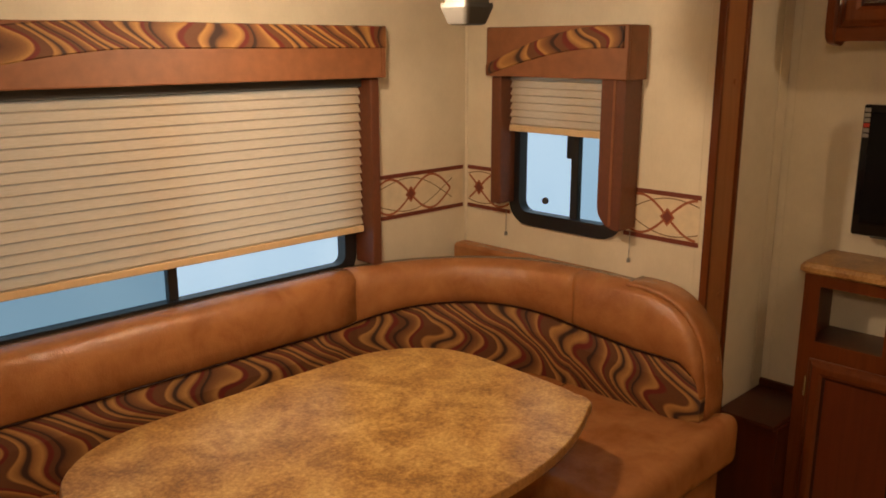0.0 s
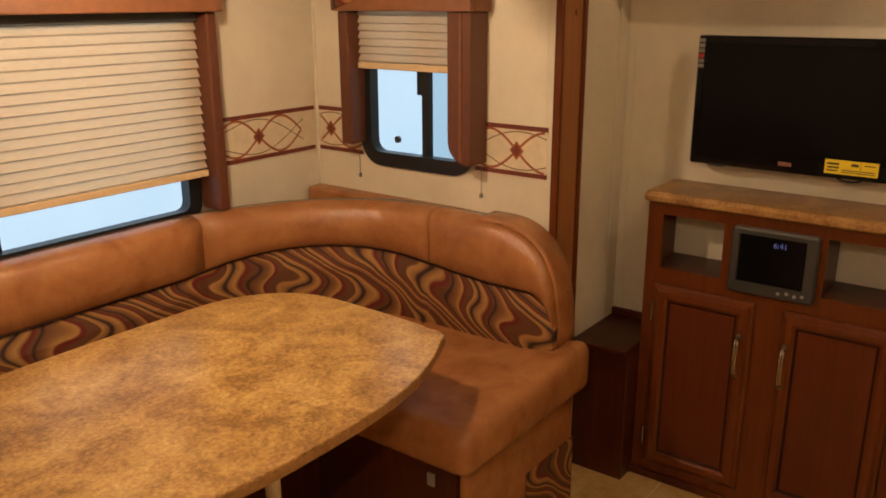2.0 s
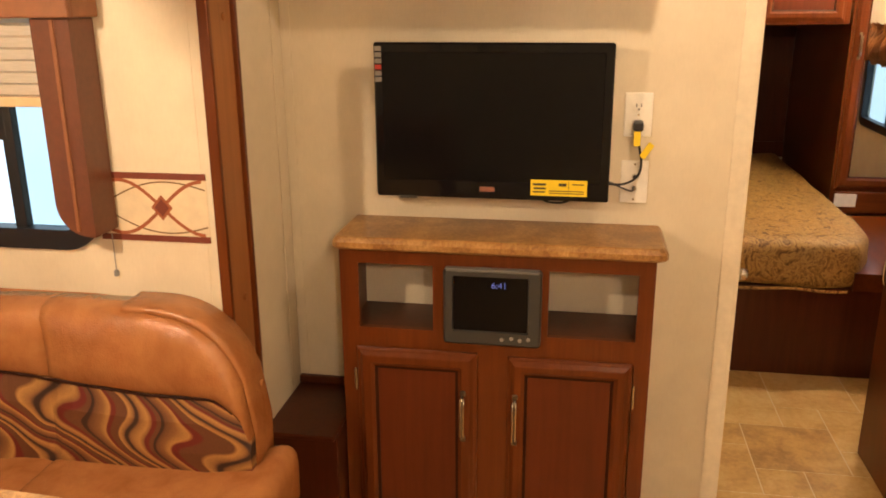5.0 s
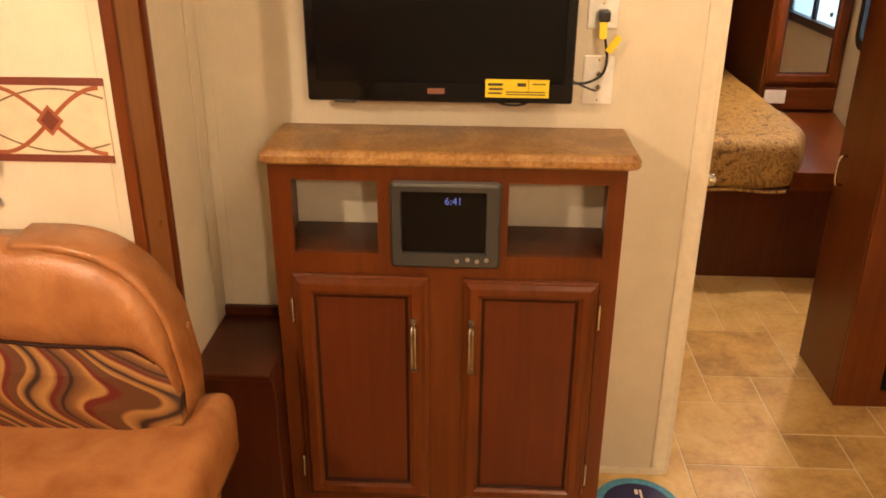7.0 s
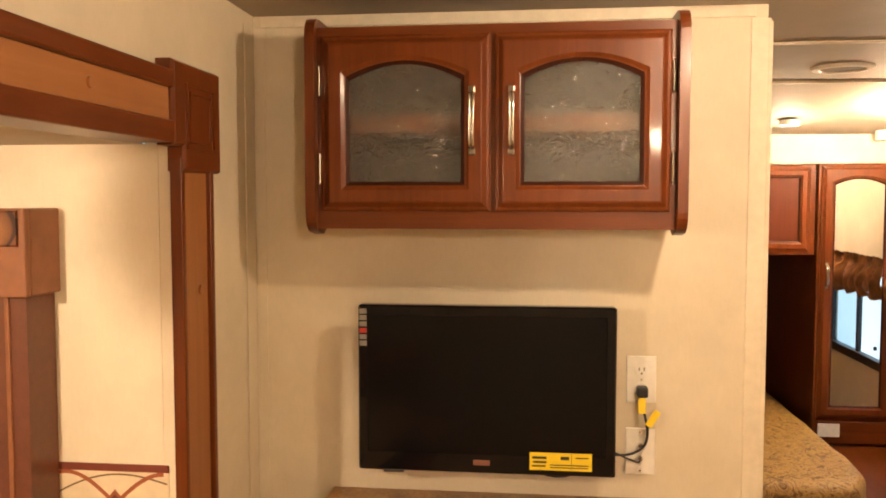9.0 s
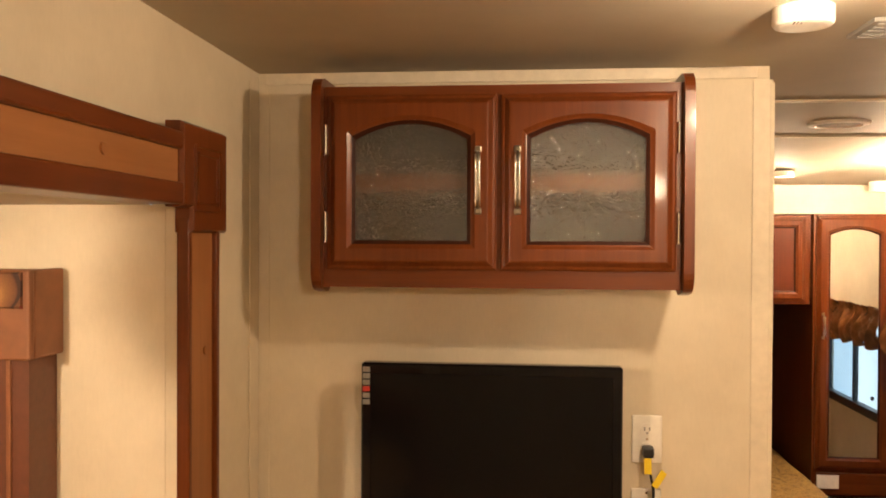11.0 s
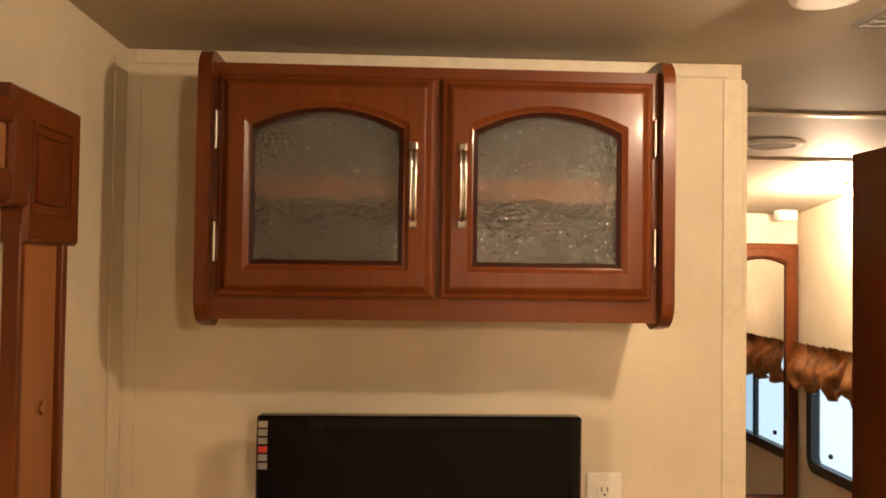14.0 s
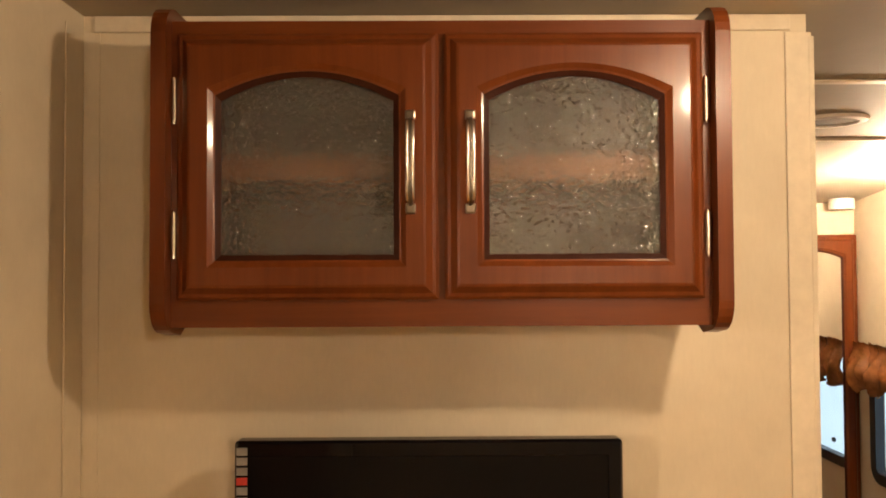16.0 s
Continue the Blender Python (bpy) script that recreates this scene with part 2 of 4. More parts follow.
M_SKYMAT = plain("light_blue_rim", (0.06, 0.28, 0.46), 0.5, scale=60, var=0.25)


def build_outside(nt, nodes, links, b):
    v = coords(nodes, links, (0.8, 0.8, 0.5))
    f = noise_tex(nodes, links, v, 1.0, 2)
    r = ramp(nodes, [(0.3, (0.46, 0.64, 0.80)), (0.7, (0.60, 0.77, 0.90))])
    links.new(f, r.inputs[0])
    e = nodes.new("ShaderNodeEmission")
    links.new(r.outputs[0], e.inputs[0])
    e.inputs[1].default_value = OUTSIDE
    links.new(e.outputs[0], nodes["Material Output"].inputs[0])


M_OUT = material("daylit_yard", build_outside)


def build_tile(nt, nodes, links, b):
    info = nodes.new("ShaderNodeObjectInfo")
    v = coords(nodes, links, (1, 1, 1), "Object")
    geo = nodes.new("ShaderNodeNewGeometry")
    a = noise_tex(nodes, links, geo.outputs["Position"], 6, 6, 0.65, 0.5)
    c = noise_tex(nodes, links, geo.outputs["Position"], 45, 4, 0.7)
    mix = nodes.new("ShaderNodeMix")
    mix.inputs[0].default_value = 0.3
    links.new(a, mix.inputs[2])
    links.new(c, mix.inputs[3])
    ad = nodes.new("ShaderNodeMath")
    ad.operation = "MULTIPLY_ADD"
    ad.inputs[1].default_value, ad.inputs[2].default_value = 0.14, -0.07
    links.new(info.outputs["Random"], ad.inputs[0])
    ad2 = nodes.new("ShaderNodeMath")
    links.new(ad.outputs[0], ad2.inputs[0])
    links.new(mix.outputs[0], ad2.inputs[1])
    r = ramp(nodes, [(0.32, (0.33, 0.190, 0.062)), (0.5, (0.57, 0.360, 0.130)), (0.68, (0.70, 0.52, 0.235))])
    links.new(ad2.outputs[0], r.inputs[0])
    links.new(r.outputs[0], b.inputs["Base Color"])
    b.inputs["Roughness"].default_value = 0.33
    bump(nodes, links, b, c, 0.1, 0.002)


M_TILE = material("slate_vinyl_tile", build_tile)
M_GROUT = plain("pale_grout", (0.74, 0.64, 0.44), 0.7)


def build_comforter(nt, nodes, links, b):
    v = coords(nodes, links, (1, 1, 1))
    f = noise_tex(nodes, links, v, 13, 4, 0.62, 2.6)
    r = ramp(nodes, [(0.36, (0.115, 0.055, 0.012)), (0.46, (0.34, 0.195, 0.050)), (0.52, (0.46, 0.285, 0.085)), (0.58, (0.20, 0.105, 0.026)), (0.68, (0.36, 0.21, 0.058))])
    links.new(f, r.inputs[0])
    links.new(r.outputs[0], b.inputs["Base Color"])
    b.inputs["Roughness"].default_value = 0.55
    bump(nodes, links, b, f, 0.4, 0.02)


M_COMFORTER = material("gold_damask", build_comforter)
M_RUFFLE = plain("copper_satin", (0.28, 0.112, 0.036), 0.24, scale=18, var=0.4)


# ---- mesh helpers ----
def part(name, bm, mat, parent=None, label="", smooth=False):
    me = bpy.data.meshes.new(name)
    bmesh.ops.recalc_face_normals(bm, faces=bm.faces[:])
    bm.to_mesh(me)
    bm.free()
    if smooth:
        for p in me.polygons:
            p.use_smooth = True
    me.materials.append(mat)
    ob = new(name, me)
    if parent is not None:
        ob.parent = parent
    if label:
        ob["label"] = label
    return ob


def thing(name, label, category, group="", kind=""):
    return tagged(new(name), label, category, group, kind)


def add_box(bm, lo, hi, bev=0.0, seg=2):
    lo, hi = Vector(lo), Vector(hi)
    m = Matrix.Translation((lo + hi) / 2) @ Matrix.Diagonal((*(hi - lo), 1))
    made = bmesh.ops.create_cube(bm, size=1, matrix=m)["verts"]
    if bev:
        edges = list({e for v in made for e in v.link_edges})
        bmesh.ops.bevel(bm, geom=edges, offset=bev, segments=seg, affect="EDGES", profile=0.5)


def box(lo, hi, bev=0.0, seg=2):
    bm = bmesh.new()
    add_box(bm, lo, hi, bev, seg)
    return bm


def boxes(items, bev=0.0):
    bm = bmesh.new()
    for lo, hi in items:
        add_box(bm, lo, hi, bev)
    return bm


def loft(loops, close_loop=True, cap=False, uv=None, bm=None):
    """Quads between successive loops of equal length."""
    bm = bm or bmesh.new()
    rows = [[bm.verts.new(p) for p in loop] for loop in loops]
    n = len(rows[0])
    lay = bm.loops.layers.uv.verify() if uv else None
    where = {}
    if uv:
        for i, row in enumerate(rows):
            for j, v in enumerate(row):
                where[v] = uv[i][j]
    for a, b in zip(rows, rows[1:]):
        for j in range(n if close_loop else n - 1):
            k = (j + 1) % n
            f = bm.faces.new((a[j], a[k], b[k], b[j]))
            if uv:
                for l in f.loops:
                    l[lay].uv = where[l.vert]
    if cap:
        for row in (rows[0], rows[-1]):
            f = bm.faces.new(row)
            if uv:
                for l in f.loops:
                    l[lay].uv = where[l.vert]
    return bm


def rounded_rect(u0, v0, u1, v1, r, n=6):
    """Points round a rectangle, four corners of n + 1 points each."""
    pts = []
    for cu, cv, a0 in ((u1 - r, v1 - r, 0), (u0 + r, v1 - r, 90), (u0 + r, v0 + r, 180), (u1 - r, v0 + r, 270)):
        for i in range(n + 1):
            a = radians(a0 + 90 * i / n)
            pts.append((cu + r * math.cos(a), cv + r * math.sin(a)))
    return pts


def on_x(pts, x):
    return [(x, u, v) for u, v in pts]


def on_y(pts, y):
    return [(u, y, v) for u, v in pts]


def on_z(pts, z):
    return [(u, v, z) for u, v in pts]


def tube(points, radius, n=8, closed_ends=True):
    bm = bmesh.new()
    pts = [Vector(p) for p in points]
    loops = []
    side = None
    for i, p in enumerate(pts):
        d = (pts[min(i + 1, len(pts) - 1)] - pts[max(i - 1, 0)]).normalized()
        if side is None:
            side = d.orthogonal().normalized()
        side = (side - d * side.dot(d)).normalized()
        up = d.cross(side)
        loops.append([p + radius * (math.cos(2 * math.pi * k / n) * side + math.sin(2 * math.pi * k / n) * up) for k in range(n)])
    return loft(loops, True, closed_ends, bm=bm)


def curve_points(ctrl, n=8):
    """A smooth line through control points."""
    c = [Vector(p) for p in ctrl]
    c = [2 * c[0] - c[1]] + c + [2 * c[-1] - c[-2]]
    out = []
    for i in range(1, len(c) - 2):
        for k in range(n):
            t = k / n
            a, b, d, e = c[i - 1], c[i], c[i + 1], c[i + 2]
            out.append(0.5 * (2 * b + (d - a) * t + (2 * a - 5 * b + 4 * d - e) * t * t + (3 * b - a - 3 * d + e) * t ** 3))
    out.append(c[-2])
    return out


def disc(centre, r, h, n=32, bev=0.0, axis="z"):
    """A turned puck, from its base centre up."""
    loops = []
    for rr, hh in ((r, 0), (r, h - bev), (r - bev * 0.3, h - bev * 0.3), (r - bev, h)):
        loop = []
        for k in range(n):
            a = 2 * math.pi * k / n
            p = (rr * math.cos(a), rr * math.sin(a), hh)
            if axis == "x":
                p = (-p[2], p[0], p[1])
            loop.append(Vector(centre) + Vector(p))
        loops.append(loop)
    return loft(loops, True, True)


# ---- the setting ----
WX, SX, BY, SIDE, CEIL, SLIDE = 3.0, 2.45, 2.675, 1.70, 2.24, 1.885
RIGHT, BACK, HEAD, SL0 = -0.86, -1.6, 6.6, 0.15


def wall_panel(name, loops, mat=M_WALL):
    ob = part(name, loft(loops + [loops[0]]), mat)
    return tagged(ob, kind="structure")


def structure(name, bm, mat, label="", smooth=False):
    return tagged(part(name, bm, mat, None, label, smooth), kind="structure")


def wall_with_hole(name, on, rect, hole, near, far):
    """A wall slab with a rounded opening right through it."""
    u0, v0, u1, v1 = rect
    inner = rounded_rect(*hole)
    cu, cv = (hole[0] + hole[2]) / 2, (hole[1] + hole[3]) / 2
    n = len(inner) // 4
    outer = []
    for c, (ou, ov) in enumerate(((u1, v1), (u0, v1), (u0, v0), (u1, v0))):
        outer += [(ou, ov)] * n
    loops = [on(outer, near), on(inner, near), on(inner, far), on(outer, far)]
    bm = loft(loops + [loops[0]])
    bmesh.ops.remove_doubles(bm, verts=bm.verts[:], dist=1e-5)
    bmesh.ops.dissolve_degenerate(bm, edges=bm.edges[:], dist=1e-6)
    return structure(name, bm, M_WALL)


BIGWIN = (0.69, 0.955, 1.885, 1.72, 0.06)
SMALLWIN = (1.975, 1.095, 2.425, 1.68, 0.07)
BEDWIN = (4.42, 0.87, 5.30, 1.42, 0.06)
wall_with_hole("wall_slide_back", on_y, (SL0 - 0.05, 0, SX + 0.05, SLIDE + 0.03), BIGWIN, BY, BY + 0.05)
wall_with_hole("wall_slide_end", on_x, (SIDE, 0, BY, SLIDE), SMALLWIN, SX, SX + 0.05)
structure("wall_slide_near_end", box((SL0 - 0.05, SIDE, 0), (SL0, BY, SLIDE)), M_WALL)
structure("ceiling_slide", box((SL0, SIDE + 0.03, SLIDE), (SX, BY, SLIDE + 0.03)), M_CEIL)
structure("wall_side_far", box((SX + 0.05, SIDE, 0), (WX + 0.04, SIDE + 0.05, CEIL)), M_WALL)
structure("wall_side_above_slide", box((SL0 - 0.05, SIDE, SLIDE + 0.03), (SX + 0.05, SIDE + 0.05, CEIL)), M_WALL)
structure("wall_side_near", box((BACK, SIDE, 0), (SL0 - 0.05, SIDE + 0.05, CEIL)), M_WALL)
structure("wall_partition", box((WX, 0.445, 0), (WX + 0.04, SIDE, CEIL)), M_WALL)
structure("wall_behind", box((BACK - 0.05, RIGHT - 0.05, 0), (BACK, SIDE + 0.05, CEIL)), M_WALL)
structure("wall_right_near", box((BACK, RIGHT - 0.05, 0), (3.9, RIGHT, CEIL)), M_WALL)
wall_with_hole("wall_right_bedroom", on_y, (3.9, 0, HEAD, CEIL), BEDWIN, RIGHT, RIGHT - 0.05)
structure("wall_bedroom_head", box((HEAD, RIGHT - 0.05, 0), (HEAD + 0.05, SIDE + 0.05, CEIL)), M_WALL)
structure("wall_bedroom_side", box((WX + 0.04, SIDE, 0), (HEAD, SIDE + 0.05, CEIL)), M_WALL)
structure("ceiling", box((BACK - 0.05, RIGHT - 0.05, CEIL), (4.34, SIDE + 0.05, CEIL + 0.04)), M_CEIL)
slope = [(4.34, CEIL), (5.46, 2.115), (5.46, 2.155), (4.34, CEIL + 0.04)]
structure("ceiling_slope", loft([on_y(slope, RIGHT - 0.05), on_y(slope, SIDE + 0.05)], True, True), M_CEIL)
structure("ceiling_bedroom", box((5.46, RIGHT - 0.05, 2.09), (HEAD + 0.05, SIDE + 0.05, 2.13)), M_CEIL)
structure("trim_ceiling_seam", boxes([((3.49, RIGHT, CEIL - 0.006), (3.52, SIDE, CEIL - 0.001)), ((4.325, RIGHT, CEIL - 0.012), (4.345, SIDE, CEIL - 0.001))], 0.001), M_TRIMWHITE)

structure("wall_above_wardrobe", box((5.445, RIGHT, 1.964), (5.46, SIDE, 2.114)), M_WALL)

# corner beads and battens of the partition
structure("trim_partition_edge", boxes([((WX - 0.005, 0.438, 0.02), (WX - 0.001, 0.484, CEIL - 0.033)), ((WX - 0.006, 0.434, 0.0), (WX + 0.045, 0.444, CEIL - 0.04))], 0.0015), M_TRIMWHITE)
structure("trim_partition_top", box((WX - 0.008, 0.475, CEIL - 0.030), (WX - 0.001, SIDE - 0.02, CEIL - 0.002), 0.002), M_TRIMWHITE)
structure("trim_corner", boxes([((WX - 0.004, SIDE - 0.030, 0.52), (WX - 0.001, SIDE - 0.002, CEIL - 0.03)), ((WX - 0.075, SIDE - 0.004, 0.52), (WX - 0.008, SIDE - 0.001, CEIL - 0.03))], 0.001), M_WALL)
structure("baseboard_partition", box((WX - 0.010, 0.446, 0.0), (WX - 0.001, 0.66, 0.022), 0.003), M_TRIMWHITE)
structure("trim_slide_corner", box((SX - 0.006, BY - 0.014, 0.9), (SX - 0.001, BY - 0.001, SLIDE), 0.002), M_TRIMWHITE)
structure("trim_slide_jamb", box((SX + 0.0002, 1.6757, 0.0), (2.4576, SIDE - 0.0005, SLIDE - 0.002)), M_WALL)

# ---- slide-out surround ----
sur = thing("slide_out_surround", "cherry wood surround trimming the slide-out opening", "trim")
part("inner_strip", box((2.443, 1.650, 0.0), (2.458, 1.675, 1.86), 0.003), M_WOOD, sur)
part("post_panel", box((2.458, 1.656, 0.0), (2.573, 1.699, 1.85), 0.001), M_LIGHTWOOD, sur, "lighter brown flat panel")
part("outer_strip", box((2.573, 1.646, 0.0), (2.590, 1.699, 1.85), 0.003), M_WOOD, sur)
for zc in (1.60, 0.95):
    part("screw_cap", disc((0, 0, 0), 0.009, 0.004, 14, 0.001), M_LIGHTWOOD, sur).matrix_basis = pose(2.53, 1.654, zc, 90)
part("lintel_top_strip", box((SL0, 1.642, 1.985), (2.401, 1.699, 2.016), 0.004), M_WOODX, sur)
part("lintel_panel", box((SL0, 1.654, 1.924), (2.401, 1.699, 1.985), 0.001), M_LIGHTWOODX, sur, "lighter brown flat panel")
part("lintel_bottom_strip", box((SL0, 1.642, 1.884), (2.401, 1.735, 1.924), 0.004), M_WOODX, sur)
part("screw_cap", disc((0, 0, 0), 0.010, 0.004, 14, 0.001), M_LIGHTWOODX, sur).matrix_basis = pose(2.13, 1.654, 1.957, 90)
notch = [(2.40, 1.880), (2.444, 1.880), (2.444, 1.833), (2.622, 1.833), (2.622, 2.038), (2.40, 2.038)]


def inset(pts, d):
    cx, cz = 2.50, 1.95
    return [(x + d * (1 if x < cx else -1), z + d * (1 if z < cz else -1)) for x, z in pts]


blk = part("corner_block", loft([on_y(notch, 1.678), on_y(notch, 1.650), on_y(inset(notch, 0.005), 1.643)], True, True), M_WOOD, sur)
for k, d in enumerate((0.038, 0.052)):
    sq = rounded_rect(2.412 + d, 1.866 + d - 0.03, 2.622 - d, 2.038 - d, 0.004, 2)
    sq2 = [(u + (0.005 if u < 2.5 else -0.005), v + (0.005 if v < 1.95 else -0.005)) for u, v in sq]
    part("moulding", loft([on_y(sq, 1.644), on_y(sq, 1.639), on_y(sq2, 1.639), on_y(sq2, 1.644)]), M_WOOD, blk)


# ---- windows ----
def window(name, on, d, win, mull, near, outward, label):
    u0, v0, u1, v1, r = win
    w = tagged(new(name), label, "window", kind="structure")

    def ring(o, i, a, b, r0, r1):
        po = rounded_rect(u0 - o, v0 - o, u1 + o, v1 + o, r + r0)
        pi = rounded_rect(u0 + i, v0 + i, u1 - i, v1 - i, max(0.01, r + r1))
        ls = [on(po, a), on(pi, a), on(pi, b), on(po, b)]
        return loft(ls + [ls[0]])
    part("window_frame", ring(0.018, 0.030, near - outward * 0.012, near + outward * 0.03, 0.018, -0.03), M_BLACK, w, "black rubber-edged frame", False)
    for m in mull:
        a, b = sorted((near + outward * 0.002, near + outward * 0.028))
        lo = on([(m - 0.015, v0 + 0.02)], a)[0]
        hi = on([(m + 0.015, v1 - 0.02)], b)[0]
        part("mullion", box(lo, hi, 0.003), M_BLACK, w)
    edges = [u0 + 0.02] + list(mull) + [u1 - 0.02]
    for a0, a1 in zip(edges, edges[1:]):
        a, b = sorted((near + outward * 0.014, near + outward * 0.018))
        p = part("pane", box(on([(a0 + 0.004, v0 + 0.02)], a)[0], on([(a1 - 0.004, v1 - 0.02)], b)[0]), (M_DARKPANE if name == "window_1" else M_SCREENED) if a0 == edges[0] else M_GLASS, w)
        p.visible_shadow = False
    return w


w1 = window("window_1", on_y, 0, BIGWIN, [1.24], BY, 1, "wide black-framed sliding window behind the dinette")
w2 = window("window_2", on_x, 0, SMALLWIN, [2.165], SX, 1, "small black-framed sliding window above the bench end")
w3 = window("window_3", on_y, 0, BEDWIN, [4.86], RIGHT, -1, "black-framed bedroom window below a ruffled valance")
part("latch", box((SX + 0.001, 2.165, 1.33), (SX + 0.022, 2.20, 1.45), 0.004), M_BLACK, w2)
part("lock_knob", disc((SX + 0.012, 2.290, 1.172), 0.012, 0.010, 16, 0.002, "x"), M_GREYPL, w2)
part("lock_knob", disc((0, 0, 0), 0.012, 0.012, 16, 0.002), M_GREYPL, w3).matrix_basis = pose(5.12, RIGHT - 0.012, 0.96, -90)
bd = new("backdrop", bpy.data.meshes.new("backdrop"))
bd.data.from_pydata([(-4, 5.2, -1.5), (7, 5.2, -1.5), (7, 5.2, 5), (-4, 5.2, 5)], [], [(0, 1, 2, 3)])
bd.data.materials.append(M_OUT)
tagged(bd, "pale daylit yard outside the windows", "backdrop", kind="structure")
bd2 = new("backdrop", bpy.data.meshes.new("backdrop_side"))
bd2.data.from_pydata([(-14, -3.4, -3), (24, -3.4, -3), (24, -3.4, 7), (-14, -3.4, 7)], [], [(0, 1, 2, 3)])
bd2.data.materials.append(M_OUT)
tagged(bd2, "pale daylit yard outside the bedroom window", "backdrop", kind="structure")
bd3 = new("backdrop", bpy.data.meshes.new("backdrop_end"))
bd3.data.from_pydata([(5.2, 1.85, -1.5), (5.2, 5.2, -1.5), (5.2, 5.2, 5), (5.2, 1.85, 5)], [], [(0, 1, 2, 3)])
bd3.data.materials.append(M_OUT)
tagged(bd3, "pale daylit yard outside the small window", "backdrop", kind="structure")


# ---- pleated shades ----
def pleated(name, on, u0, u1, z0, z1, plane, depth, step, label):
    t = thing(name, label, "window shade")
    n = max(2, round((z1 - z0) / step))
    loops = []
    for i in range(2 * n + 1):
        z = z1 - (z1 - z0) * (i // 2 + (0.80 if i % 2 else 0.0)) / n
        d = plane + depth * (-1 if i % 2 else 1)
        loops.append([on([(u, z)], d)[0] for u in (u0, (u0 + u1) / 2, u1)])
    part("pleats", loft(loops, False), M_SHADE, t)
    lo, hi = on([(u0, z0 - 0.022)], plane - 0.010)[0], on([(u1, z0)], plane + 0.010)[0]
    part("bottom_rail", box(lo, hi, 0.003), M_SHADERAIL, t)
    lo, hi = on([(u0, z1)], plane - 0.014)[0], on([(u1, z1 + 0.035)], plane + 0.012)[0]
    part("head_rail", box(lo, hi, 0.003), M_GREYRAIL, t)
    return t


pleated("pleated_shade", on_y, 0.62, 1.905, 1.118, 1.575, BY - 0.045, 0.0065, 0.0285, "cream pleated shade lowered most of the way on the wide window")
pleated("pleated_shade", on_x, 1.985, 2.415, 1.435, 1.66, SX - 0.040, 0.0055, 0.026, "cream pleated shade raised above the small window")


# ---- padded valances and side casings ----
def uv_box(bm, fu, fv):
    lay = bm.loops.layers.uv.verify()
    for f in bm.faces:
        for l in f.loops:
            l[lay].uv = (fu(l.vert.co), fv(l.vert.co))
    return bm


val = thing("window_valance", "tan leather valance with a swirl fabric band on the wide window", "valance")
part("box_front", boxes([((0.55, 2.545, 1.605), (1.93, 2.565, 1.762)), ((1.93, 2.545, 1.605), (1.95, BY - 0.002, 1.762)), ((0.53, 2.545, 1.605), (0.55, BY - 0.002, 1.762)), ((0.55, 2.565, 1.745), (1.93, BY - 0.002, 1.760))], 0.004), M_VALANCE, val)


def band(on, d, s, e, low, high, n=24):
    """A padded strip whose lower edge falls towards its start."""
    loops, uv = [], []
    for i in range(n + 1):
        f = i / n
        u = s + (e - s) * f
        a, b = low(f), high(f)
        loops.append([on([(u, a)], d + 0.006)[0], on([(u, a)], d - 0.002)[0], on([(u, a + 0.003)], d - 0.006)[0], on([(u, b - 0.003)], d - 0.006)[0], on([(u, b)], d - 0.002)[0], on([(u, b)], d + 0.006)[0]])
        uv.append([(abs(u) * 1.0 + 0.1, z * 0.9) for z in (a, a, a, b, b, b)])
    return loft(loops, True, True, uv)


def sag(f, start, drop, rise):
    g = max(0.0, min(1.0, (start - f) / start))
    return -drop * g ** 1.5 if rise else 0


part("fabric_band", band(on_y, 2.544, 0.56, 1.945, lambda f: 1.697 + sag(f, 0.40, 0.085, True), lambda f: 1.764 + sag(f, 0.30, 0.055, True)), M_SWIRL, val, "swirl-patterned brown fabric")
val2 = thing("window_valance", "tan leather valance with an arched swirl band on the small window", "valance")
part("box_front", boxes([((2.335, 1.90, 1.602), (2.352, 2.467, 1.764)), ((2.352, 1.90, 1.602), (SX - 0.002, 1.918, 1.764)), ((2.352, 2.449, 1.602), (SX - 0.002, 2.467, 1.764)), ((2.352, 1.918, 1.748), (SX - 0.002, 2.449, 1.762))], 0.004), M_VALANCE, val2)
part("fabric_band", band(on_x, 2.334, 2.462, 1.912, lambda f: 1.605 + 0.090 * math.sin(min(1, f * 1.15) * math.pi / 2), lambda f: 1.642 + 0.118 * math.sin(min(1, f * 1.15) * math.pi / 2)), M_SWIRL, val2, "swirl-patterned brown fabric")


def casing(name, on, u0, u1, z0, z1, d, depth, label, round_side=0):
    t = thing(name, label, "window casing")
    a, b = sorted((d - depth, d - 0.002))
    if round_side:
        pts = [(u1, z1), (u0, z1)]
        inner, outer = (u1, u0) if round_side > 0 else (u0, u1)
        r = 0.075
        arc = [(inner + (outer - inner) * min(1, r / abs(outer - inner)) * (1 - math.cos(radians(a9))), z0 + r * (1 - math.sin(radians(a9)))) for a9 in range(0, 91, 10)]
        pts = [(outer, z1), (inner, z1)] + arc + [(outer, z0)]
        bm = loft([on(pts, a), on(pts, b)], True, True)
    else:
        bm = box(on([(u0, z0)], a)[0], on([(u1, z1)], b)[0], 0.006)
    part("padded_side", bm, M_CASING, t)
    return t


